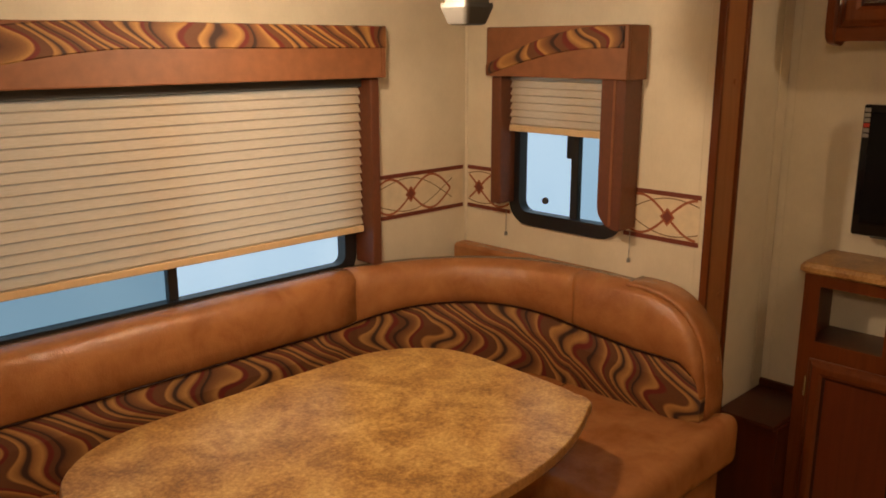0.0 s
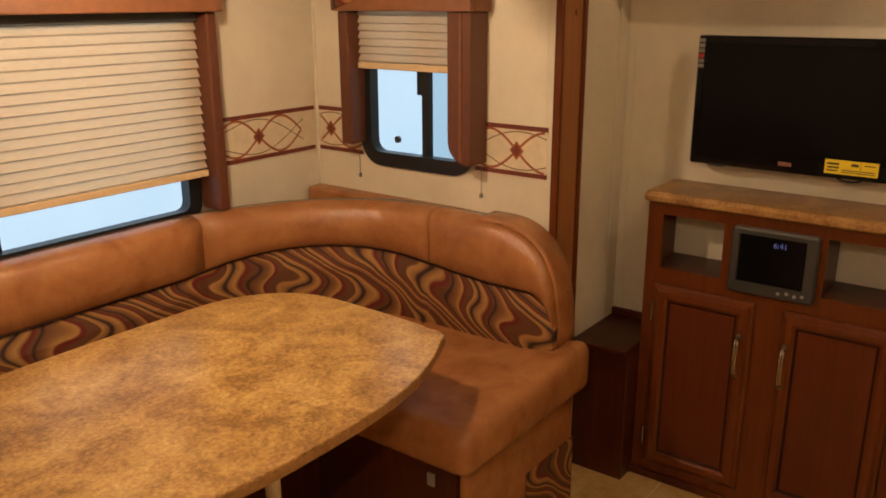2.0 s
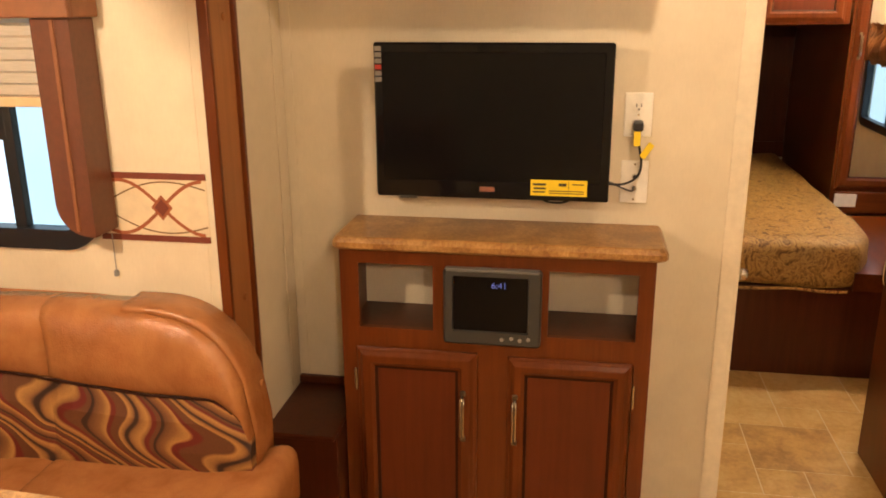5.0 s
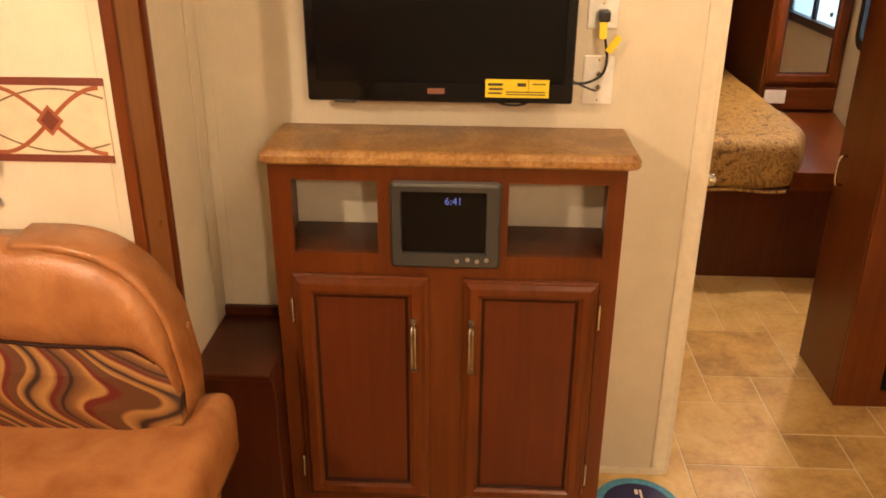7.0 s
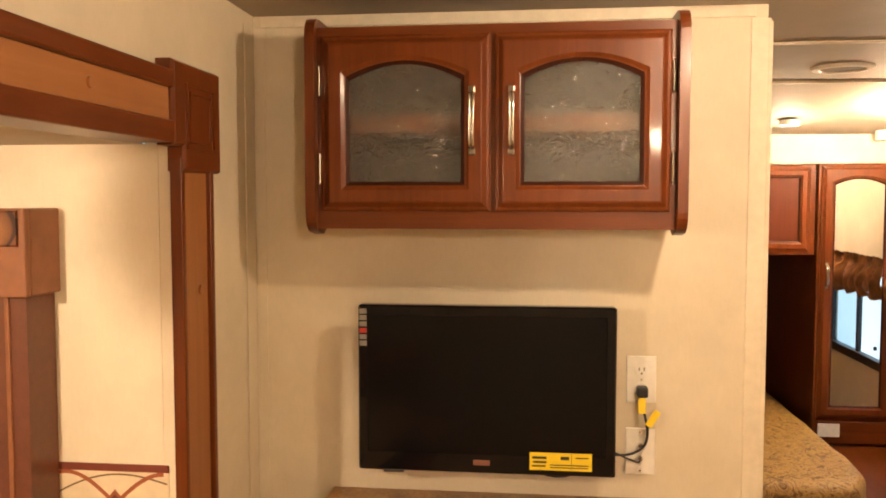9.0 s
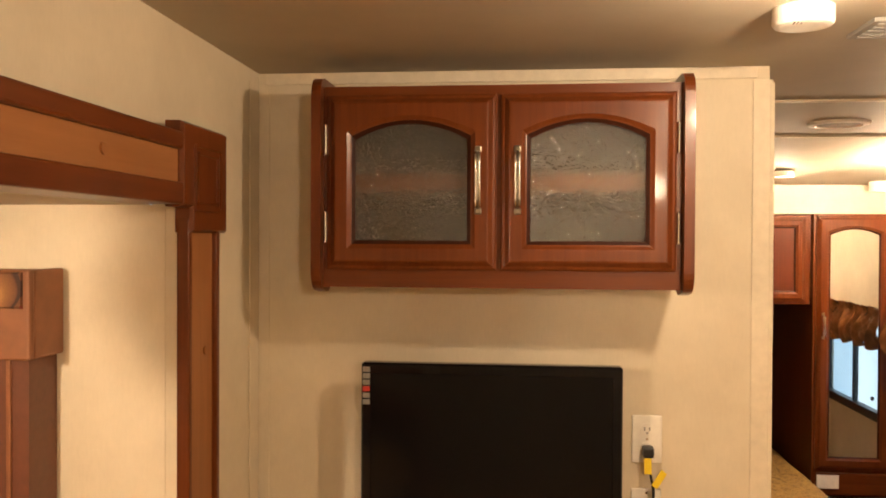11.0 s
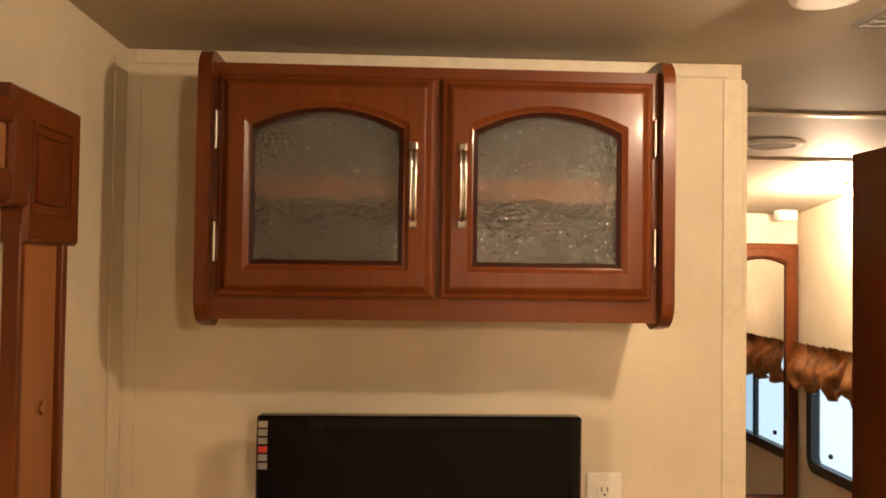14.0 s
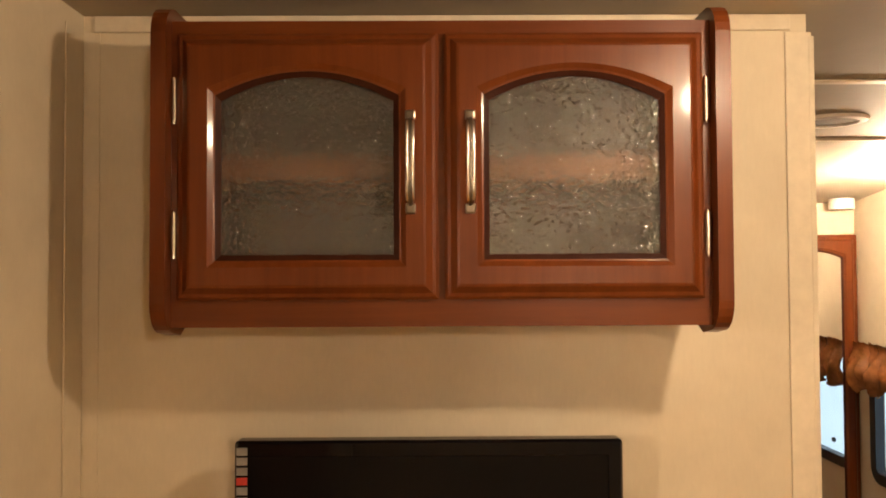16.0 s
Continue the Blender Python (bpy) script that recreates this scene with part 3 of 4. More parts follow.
casing("window_casing", on_y, 1.908, 1.945, 0.985, 1.604, BY, 0.10, "dark brown padded casing beside the wide window")
casing("window_casing", on_x, 1.915, 2.002, 1.135, 1.601, SX, 0.092, "dark brown padded casing with a rounded foot beside the small window", 1)
casing("window_casing", on_x, 2.420, 2.465, 1.155, 1.601, SX, 0.09, "dark brown padded casing beside the small window")
fold = bpy.data.objects["window_casing.001"]
# Raised fold in lighter leather, its highlight put into the colour
part("fold_edge", box((SX - 0.0965, 1.948, 1.148), (SX - 0.0915, 1.957, 1.600), 0.002), M_VALANCE, fold)
for yy, zz in ((1.93, 1.03), (2.46, 1.035)):
    cord = thing("shade_cord", "thin shade cord with a small pull hanging below the window", "cord")
    part("cord", tube([(SX - 0.006, yy, 1.12), (SX - 0.006, yy, zz)], 0.0012, 6), M_GREYTAG, cord)
    part("pull", disc((SX - 0.006, yy, zz - 0.012), 0.006, 0.014, 12, 0.003), M_GREYTAG, cord)


# ---- wallpaper border ----
ZT, ZB = 1.258, 1.113


def ribbon(on, d, pts, w):
    bm = bmesh.new()
    loops = []
    for i, (u, v) in enumerate(pts):
        a, b = pts[max(0, i - 1)], pts[min(len(pts) - 1, i + 1)]
        du, dv = b[0] - a[0], b[1] - a[1]
        s = math.hypot(du, dv) or 1
        nu, nv = -dv / s * w / 2, du / s * w / 2
        loops.append([on([(u + nu, v + nv)], d)[0], on([(u - nu, v - nv)], d)[0]])
    return loft(loops, False, bm=bm)


def border(name, on, face, u0, u1, centres, hidden):
    t = tagged(new(name), "printed wallpaper border with maroon lines, scrolls and diamonds", "wallpaper border", kind="structure")
    zc = (ZT + ZB) / 2
    part("border_ground", box(on([(u0, ZB)], face - 0.002)[0], on([(u1, ZT)], face - 0.0005)[0]), M_BORDER, t)
    for z in (ZT, ZB):
        part("border_line", box(on([(u0, z - 0.007)], face - 0.004)[0], on([(u1, z + 0.007)], face - 0.0005)[0]), M_MAROON, t)
    for c in centres:
        for sgn in (1, -1):
            pts = []
            for i in range(41):
                f = -1 + 2 * i / 40
                u = c + f * 0.20
                z = zc + sgn * 0.062 * math.sin(f * 1.5 * math.pi / 2 * 1.33)
                if u0 < u < u1:
                    pts.append((u, z))
            if len(pts) > 2:
                part("scroll", ribbon(on, face - 0.0032, pts, 0.008), M_RUST, t)
            pts = [(c + f * 0.19 + 0.02, zc + sgn * (0.012 + 0.045 * math.cos(f * 2.0) - 0.03 * f)) for f in [-1 + i / 15 for i in range(31)]]
            pts = [p for p in pts if u0 < p[0] < u1]
            if len(pts) > 2:
                part("thin_scroll", ribbon(on, face - 0.0028, pts, 0.0035), M_OLIVE, t)
        for s, mat, dd in ((0.026, M_RUST, 0.0036), (0.018, M_MAROON, 0.0042)):
            q = [(c - s, zc), (c, zc + s * 1.15), (c + s, zc), (c, zc - s * 1.15)]
            bm = bmesh.new()
            bm.faces.new([bm.verts.new(p) for p in on(q, face - dd)])
            part("diamond", bm, mat, t)
    return t


border("trim_border_end", on_x, SX, 1.690, 1.956, [1.80], None)
border("trim_border_corner", on_x, SX, 2.444, BY - 0.016, [2.60], None)
border("trim_border_back", on_y, BY, 1.95, SX - 0.016, [2.165], None)

# ---- dinette bench ----
SEAT = 0.605


def bench_path():
    """The line of the cushion front: along the back wall, round the corner, along the end wall."""
    pts = [(x, 2.565) for x in np.linspace(0.62, 1.74, 15)]
    for a in np.linspace(0, 90, 13)[1:]:
        pts.append((1.74 + 0.585 * math.sin(radians(a)), 2.565 - 0.465 * (1 - math.cos(radians(a)))))
    pts += [(2.325, y) for y in np.linspace(2.10, 1.575, 28)[1:]]
    return pts


PATHPTS = bench_path()
LEN = [0.0]
for p, q in zip(PATHPTS, PATHPTS[1:]):
    LEN.append(LEN[-1] + math.hypot(q[0] - p[0], q[1] - p[1]))


def top_height(i):
    x, y = PATHPTS[i]
    z = 0.982
    if y < 1.83 and x > 2.3:
        g = min(1.0, (1.83 - y) / 0.2555)
        z = 0.66 + 0.322 * (1 - g ** 2.5) ** 0.4
    return z


def seam_height(i):
    x, y = PATHPTS[i]
    z = 0.800
    if 14 <= i <= 28:
        f = (LEN[i] - LEN[14]) / (LEN[28] - LEN[14])
        z += 0.035 * math.sin(f * math.pi)
    elif i > 28:
        f = (LEN[i] - LEN[28]) / (LEN[-1] - LEN[28])
        z = 0.800 - 0.022 * min(1.0, f * 2) - 0.085 * max(0.0, (f - 0.80) / 0.20) ** 2
    return min(z, top_height(i) - 0.012)


def path_normal(i):
    a, b = PATHPTS[max(0, i - 1)], PATHPTS[min(len(PATHPTS) - 1, i + 1)]
    dx, dy = b[0] - a[0], b[1] - a[1]
    s = math.hypot(dx, dy)
    return dy / s, -dx / s


def cushion(i0, i1, upper):
    """A stretch of the back: the leather roll above the seam or the fabric below it."""
    last = i1 == len(PATHPTS) - 1
    loops, uv = [], []
    for i in range(i0, i1 + 1):
        x, y = PATHPTS[i]
        nx, ny = path_normal(i)
        zt, zs = top_height(i), seam_height(i)
        edge = i - i0 if last else min(i - i0, i1 - i)
        puff = 0.2 + 0.8 * math.sqrt(min(1, edge / 3))
        if upper:
            h = max(0.012, zt - zs)
            prof = [(-0.10, zs), (-0.002, zs), (0.010 * puff, zs + h * 0.06), (0.019 * puff, zs + h * 0.30), (0.017 * puff, zs + h * 0.62), (0.006, zs + h * 0.84), (-0.012, zs + h * 0.955), (-0.045, zt), (-0.10, zt - 0.006)]
        else:
            h = max(0.01, zs - SEAT + 0.02)
            prof = [(-0.10, SEAT - 0.02), (0.002, SEAT - 0.02), (0.012 * puff, SEAT - 0.02 + h * 0.3), (0.013 * puff, SEAT - 0.02 + h * 0.7), (0.000, zs + 0.002), (-0.10, zs + 0.002)]
        soft = 0.010 if upper else 0.004
        wr = []
        for k, (d, z) in enumerate(prof):
            w = soft * noise.noise(Vector((x * 9, y * 9, z * 5)))
            if upper:
                fan = 46 * (LEN[i] - 0.55 * z) if last else 60 * LEN[i]
                w += 0.0045 * noise.noise(Vector((fan, 3 * z, 2.0)))
            wr.append(w if k not in (0, len(prof) - 1) else 0.0)
        loops.append([(x + nx * (d + w), y + ny * (d + w), z + 0.4 * w) for (d, z), w in zip(prof, wr)])
        uv.append([(LEN[i], z) for d, z in prof])
    return loft(loops, True, True, uv)


bench = thing("dinette_bench", "U-shaped tan leather dinette bench with swirl fabric back panels", "bench")
for i0, i1 in ((0, 15), (15, 28), (28, len(PATHPTS) - 1)):
    part("back_roll", cushion(i0, i1, True), M_LEATHER, bench, "smooth tan leather upper back", True)
    part("back_panel", cushion(i0, i1, False), M_SWIRL, bench, "swirl-patterned brown fabric")
# flat leather strip that closes the rounded end of the back
rim = []
for i in range(len(PATHPTS) - 16, len(PATHPTS)):
    x, y = PATHPTS[i]
    z = top_height(i) + 0.004
    g = min(1.0, len(rim) / 5)
    rim.append([(2.336, y - 0.004 * g, z - 0.016), (2.338, y - 0.005 * g, z - 0.004), (2.350, y - 0.007 * g, z + 0.001 * g), (2.434, y - 0.007 * g, z + 0.001 * g), (2.444, y - 0.004 * g, z - 0.006), (2.444, y + 0.004, z - 0.03)])
for z in (0.64, 0.60):
    rim.append([(px, 1.568 + 0.002 * abs(k - 2.5), z) for k, (px, *_r) in enumerate(rim[-1])])
part("end_rim", loft(rim, True, True), M_LEATHER, bench, "tan leather edge strip", True)
part("rim_button", disc((0, 0, 0), 0.008, 0.006, 14, 0.003), M_LEATHER, bench).matrix_basis = pose(2.392, 1.571, 0.795, 85)
board = []
for k in range(25):
    f = k / 24
    y = BY - 0.018 - f * 0.935
    zt = 0.976 - 0.10 * max(0.0, (f - 0.72) / 0.28) ** 2
    board.append([(2.372, y, 0.62), (2.372, y, zt - 0.012), (2.384, y, zt - 0.001), (2.432, y, zt), (SX - 0.003, y, zt - 0.008), (SX - 0.003, y, 0.62)])
part("back_board", loft(board, True, True), M_LEATHER, bench, "leather ledge behind the end cushion")


def seat_cushion(lo, hi, lift=0.0):
    bm = bmesh.new()
    add_box(bm, lo, hi, 0.045, 4)
    bmesh.ops.subdivide_edges(bm, edges=[e for e in bm.edges if e.calc_length() > 0.2], cuts=6, use_grid_fill=True)
    for v in bm.verts:
        n = noise.noise(v.co * 4.0)
        if v.co.z > (lo[2] + hi[2]) / 2:
            v.co.z += 0.006 * n
            fx = max(0.0, (v.co.x - 2.05) / 0.33)
            fy = max(0.0, (1.68 - v.co.y) / 0.16)
            v.co.z += lift * min(1, fx) * min(1, fy)
    return bm


part("seat_cushion", seat_cushion((1.76, 1.50, 0.455), (2.448, 2.10, 0.590), 0.040), M_LEATHER, bench, "", True)
part("seat_cushion", seat_cushion((0.80, 2.06, 0.455), (2.44, 2.60, 0.588)), M_LEATHER, bench, "", True)
part("seat_cushion", seat_cushion((0.24, 1.50, 0.455), (0.84, 2.60, 0.589)), M_LEATHER, bench, "", True)
for lo, hi in (((1.84, 1.591, 0.0), (1.86, 2.118, 0.455)), ((0.781, 2.12, 0.0), (1.86, 2.14, 0.455)), ((0.76, 1.591, 0.0), (0.78, 2.14, 0.455))):
    part("base_front", box(lo, hi, 0.002), M_DARKWOOD, bench, "dark wood riser")
for i0, i1 in ((0, 15), (15, 28), (28, len(PATHPTS) - 3)):
    line = []
    for i in range(i0, i1 + 1):
        nx, ny = path_normal(i)
        line.append((PATHPTS[i][0] + nx * 0.004, PATHPTS[i][1] + ny * 0.004, seam_height(i) + 0.001))
    part("seam_piping", tube(line, 0.0035, 6), M_GROOVE, bench, "dark brown seam piping")
endp = box((1.85, 1.565, 0.02), (2.448, 1.590, 0.455), 0.010, 3)
part("end_panel", endp, M_LEATHER, bench, "tan leather-covered end panel", True)
part("end_panel", box((0.17, 1.565, 0.02), (0.77, 1.590, 0.455), 0.010, 3), M_LEATHER, bench, "tan leather-covered end panel", True)
fab = uv_box(box((2.16, 1.558, 0.0), (2.446, 1.564, 0.27), 0.002), lambda c: c.x, lambda c: c.z)
part("end_fabric", fab, M_SWIRL, bench, "swirl-patterned brown fabric")
part("latch", box((1.832, 1.66, 0.355), (1.839, 1.685, 0.395), 0.003), M_GREYTAG, bench)
part("back_roll", uv_box(box((0.17, 1.60, 0.79), (0.30, 2.56, 0.97), 0.04, 3), lambda c: c.y, lambda c: c.z), M_LEATHER, bench, "", True)
part("back_panel", uv_box(box((0.17, 1.60, 0.58), (0.29, 2.56, 0.80), 0.01, 2), lambda c: c.y, lambda c: c.z), M_SWIRL, bench)

# ---- dinette table ----
table = thing("dinette_table", "boat-shaped dinette table with a mottled stone laminate top", "table")


def table_outline(grow=0.0):
    """Half outline of the top, mirrored: bowed front, bowed ends, wide rear corners."""
    cx, pts = 1.315, []
    half = [(0.0, 1.530)]
    for f in np.linspace(0.12, 1, 10):
        half.append((0.545 * f, 1.530 + 0.122 * f ** 2.6))
    for a in (-62, -42, -22, 0, 20):
        half.append((0.544 + 0.058 * math.cos(radians(a)), 1.712 + 0.058 * math.sin(radians(a))))
    for f in np.linspace(0.15, 1, 7):
        half.append((0.604 + 0.014 * math.sin(f * math.pi * 0.6), 1.705 + 0.415 * f))
    for a in np.linspace(8, 90, 10):
        half.append((0.315 + 0.300 * math.cos(radians(a)), 2.125 + 0.255 * math.sin(radians(a))))
    half.append((0.0, 2.385))
    full = half + [(-u, v) for u, v in reversed(half[1:-1])]
    return [(cx + u * (1 + grow), 1.96 + (v - 1.96) * (1 + grow)) for u, v in full]


TZ = 0.782
part("tabletop", loft([on_z(table_outline(-0.004), TZ - 0.026), on_z(table_outline(-0.004), TZ - 0.003), on_z(table_outline(-0.008), TZ)], True, True), M_LAMINATE, table)
part("edge_band", loft([on_z(table_outline(-0.003), TZ - 0.025), on_z(table_outline(0.0), TZ - 0.020), on_z(table_outline(0.0), TZ - 0.008), on_z(table_outline(-0.003), TZ - 0.003)]), M_EDGE, table, "golden-brown rounded edge")
for xx in (1.02, 1.44):
    leg = part("leg", tube([(xx, 1.86, 0.012), (xx, 1.86, 0.757)], 0.019, 16), M_TRIMWHITE, table, "pale tubular leg")
    part("floor_plate", disc((xx, 1.86, 0.0), 0.075, 0.014, 24, 0.006), M_CHROME, leg)


# ---- cabinet doors and handles ----
def framed_door(name, y0, y1, z0, z1, x, frame_w, parent, panel_mat, arch=0.0, thick=0.020, hinge_low=True):
    """A door facing -x: mitred frame with a moulded edge and a recessed panel."""
    n = 14
    t = x - thick

    def loop(m, arched, xx):
        a, b, lo, hi = y1 - m, y0 + m, z0 + m, z1 - m
        pts = [(a + (b - a) * i / n, lo) for i in range(n)]
        pts += [(b, lo + (hi - lo) * i / n) for i in range(n)]
        for i in range(n):
            f = i / n
            s = 4 * f * (1 - f)
            pts.append((b + (a - b) * f, hi - (arched * (1 - s))))
        hi_a = hi - arched
        pts = pts[:n] + [(b, lo + (hi_a - lo) * i / n) for i in range(n)] + pts[2 * n:]
        pts += [(a, hi_a + (lo - hi_a) * i / n) for i in range(n)]
        return on_x(pts, xx)

    body = part(name, loft([loop(0, 0, x), loop(0, 0, t + 0.013), loop(0.004, 0, t + 0.010), loop(0.009, 0, t + 0.009), loop(0.018, 0, t + 0.001), loop(0.022, 0, t), loop(frame_w - 0.010, arch, t), loop(frame_w - 0.003, arch, t + 0.005), loop(frame_w, arch, t + 0.006), loop(frame_w, arch, t + 0.012), loop(frame_w, arch, x)]), M_WOOD, parent)
    part("groove", loft([loop(frame_w - 0.0005, arch, t + 0.006), loop(frame_w + 0.008, arch, t + 0.0105), loop(frame_w + 0.008, arch, t + 0.014)]), M_GROOVE, body, "dark glazed groove")
    bm = loft([loop(frame_w + 0.001, arch, t + 0.0165), loop(frame_w + 0.001, arch, t + 0.0125)], True, True)
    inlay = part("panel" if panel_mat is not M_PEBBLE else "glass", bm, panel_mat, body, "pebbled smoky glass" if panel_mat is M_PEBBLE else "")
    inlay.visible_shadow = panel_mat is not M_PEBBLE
    return body


def pull_handle(parent, x, y, z0, z1):
    """A slim bow handle: two bright rails, a dark channel between them, and flared feet."""
    h = z1 - z0

    def bow(dx, dy):
        return curve_points([(x, y + dy * 0.5, z1), (x - 0.020 + dx, y + dy, z1 - 0.008), (x - 0.026 + dx, y + dy, z1 - h * 0.3), (x - 0.026 + dx, y + dy, z0 + h * 0.3), (x - 0.020 + dx, y + dy, z0 + 0.008), (x, y + dy * 0.5, z0)], 6)
    ob = part("handle", tube(bow(0.003, 0.0), 0.0042, 8), M_OLDNICKEL, parent, "antique nickel bow handle", True)
    for dy in (-0.0042, 0.0042):
        part("rail", tube(bow(0.0, dy), 0.0027, 8), M_CHROME, ob, "", True)
    for z, s in ((z0 - 0.004, -1), (z1 + 0.004, 1)):
        part("foot", box((x - 0.006, y - 0.0075, min(z - 0.006 * s, z + 0.009 * s)), (x + 0.0008, y + 0.0075, max(z - 0.006 * s, z + 0.009 * s)), 0.0028), M_OLDNICKEL, ob)
    return ob


def hinge(parent, x, y, z0, z1):
    ob = part("hinge", tube([(x, y, z0), (x, y, z1)], 0.0042, 10), M_CHROME, parent, "nickel hinge")
    for z in (z0, z1):
        part("tip", disc((x, y, z - 0.004), 0.003, 0.008, 10, 0.002), M_CHROME, ob)
    return ob


# ---- lower cabinet ----
cab = thing("media_cabinet", "cherry wood cabinet with two panelled doors and open cubbies", "cabinet")
CX = 2.785
Y0, Y1 = 0.672, 1.494
part("side_panel", box((CX + 0.018, Y1 - 0.018, 0.0), (WX - 0.012, Y1, 1.004), 0.001), M_WOOD, cab)
part("side_panel", box((CX + 0.018, Y0, 0.0), (WX - 0.012, Y0 + 0.018, 1.004), 0.001), M_WOOD, cab)
part("face_frame", boxes([
    ((CX, Y0, 0.0), (CX + 0.018, 0.713, 1.004)), ((CX, 1.443, 0.0), (CX + 0.018, Y1, 1.004)),
    ((CX, 0.713, 0.965), (CX + 0.018, 1.443, 1.004)), ((CX, 0.713, 0.715), (CX + 0.018, 1.443, 0.783)),
    ((CX, 1.205, 0.783), (CX + 0.018, 1.242, 0.965)), ((CX, 0.938, 0.783), (CX + 0.018, 0.962, 0.965)),
    ((CX, 0.713, 0.0), (CX + 0.018, 1.443, 0.085)), ((CX, 1.03, 0.085), (CX + 0.018, 1.135, 0.715))]), M_WOOD, cab)
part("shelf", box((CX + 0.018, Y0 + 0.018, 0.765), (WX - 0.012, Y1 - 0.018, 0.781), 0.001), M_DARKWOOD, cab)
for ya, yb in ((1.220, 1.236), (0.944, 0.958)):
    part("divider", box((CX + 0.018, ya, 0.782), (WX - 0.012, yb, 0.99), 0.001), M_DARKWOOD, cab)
part("kick_board", box((CX - 0.012, Y0 + 0.004, 0.0), (CX - 0.001, Y1 + 0.19, 0.030), 0.004), M_DARKWOOD, cab, "dark base moulding")
d1 = framed_door("door", 1.122, 1.452, 0.068, 0.728, CX - 0.002, 0.050, cab, M_PANEL)
d2 = framed_door("door", 0.716, 1.040, 0.068, 0.724, CX - 0.002, 0.046, cab, M_PANEL)
pull_handle(d1, CX - 0.022, 1.158, 0.485, 0.610)
pull_handle(d2, CX - 0.022, 1.018, 0.485, 0.610)
for z in (0.60, 0.13):
    hinge(d1, CX - 0.006, 1.458, z, z + 0.06)
    hinge(d2, CX - 0.006, 0.710, z, z + 0.06)


def counter_loop(m, z):
    xa, ya, yb = 2.762 + m, 0.646 + m, 1.510 - m
    c = 0.018
    return [(WX - 0.001, ya, z), (xa + c, ya, z), (xa + c * 0.3, ya + c * 0.3, z), (xa, ya + c, z), (xa, yb - c, z), (xa + c * 0.3, yb - c * 0.3, z), (xa + c, yb, z), (WX - 0.001, yb, z)]


part("countertop", loft([counter_loop(0.006, 1.006), counter_loop(0.0, 1.012), counter_loop(0.0, 1.026), counter_loop(0.006, 1.036), counter_loop(0.012, 1.040)], True, True), M_COUNTER, cab, "mottled golden-brown stone laminate top")

# radio and disc player set into the cabinet
dvd = thing("media_player", "charcoal wall-mount media player with blue clock digits", "media player")


def bezel(loops_at):
    return loft([on_x(rounded_rect(*r), x) for r, x in loops_at])


part("bezel", loft([on_x(rounded_rect(0.955, 0.760, 1.210, 0.968, 0.010), CX - 0.001), on_x(rounded_rect(0.955, 0.760, 1.210, 0.968, 0.010), CX - 0.020), on_x(rounded_rect(0.960, 0.765, 1.205, 0.963, 0.010), CX - 0.026), on_x(rounded_rect(0.988, 0.797, 1.186, 0.950, 0.005), CX - 0.026), on_x(rounded_rect(0.990, 0.799, 1.184, 0.948, 0.004), CX - 0.018)]), M_GREYPL, dvd)
part("top_lip", box((CX - 0.028, 0.962, 0.962), (CX - 0.004, 1.203, 0.970), 0.002), M_LIP, dvd)
part("screen", box((CX - 0.019, 0.988, 0.797), (CX - 0.016, 1.186, 0.950)), M_SCREEN, dvd, "dark glossy display")
for k, yy in enumerate((1.055, 1.030, 1.008, 0.986)):
    part("button", disc((CX - 0.026, yy, 0.780 + 0.004 * (k % 2)), 0.0055, 0.003, 12, 0.001, "x"), M_GREYPL2, dvd)


def text_mesh(body, size, m, mat, parent, name="digits"):
    cu = bpy.data.curves.new(name, "FONT")
    cu.body, cu.size, cu.extrude = body, size, 0.0004
    tmp = bpy.data.objects.new("tmp", cu)
    scene.collection.objects.link(tmp)
    me = bpy.data.meshes.new_from_object(tmp.evaluated_get(bpy.context.evaluated_depsgraph_get()))
    bpy.data.objects.remove(tmp)
    me.materials.clear()
    me.materials.append(mat)
    ob = new(name, me)
    ob.parent = parent
    ob.matrix_basis = m
    return ob


text_mesh("6:41", 0.024, pose(CX - 0.0200, 1.085, 0.918, 90, 0, -90), M_DIGIT, dvd)

# ---- corner box beside the cabinet ----
cb = thing("corner_box", "dark wood wheel-well box in the corner beside the cabinet", "storage box")
part("box_body", box((2.70, 1.497, 0.0), (WX - 0.002, SIDE - 0.002, 0.485), 0.003), M_DARKWOOD, cb)
part("box_top", box((2.672, 1.497, 0.486), (WX - 0.002, SIDE - 0.002, 0.502), 0.004), M_DARKWOOD, cb)
part("back_lip", boxes([((WX - 0.020, 1.497, 0.503), (WX - 0.003, SIDE - 0.003, 0.528)), ], 0.003), M_DARKWOOD, cb)

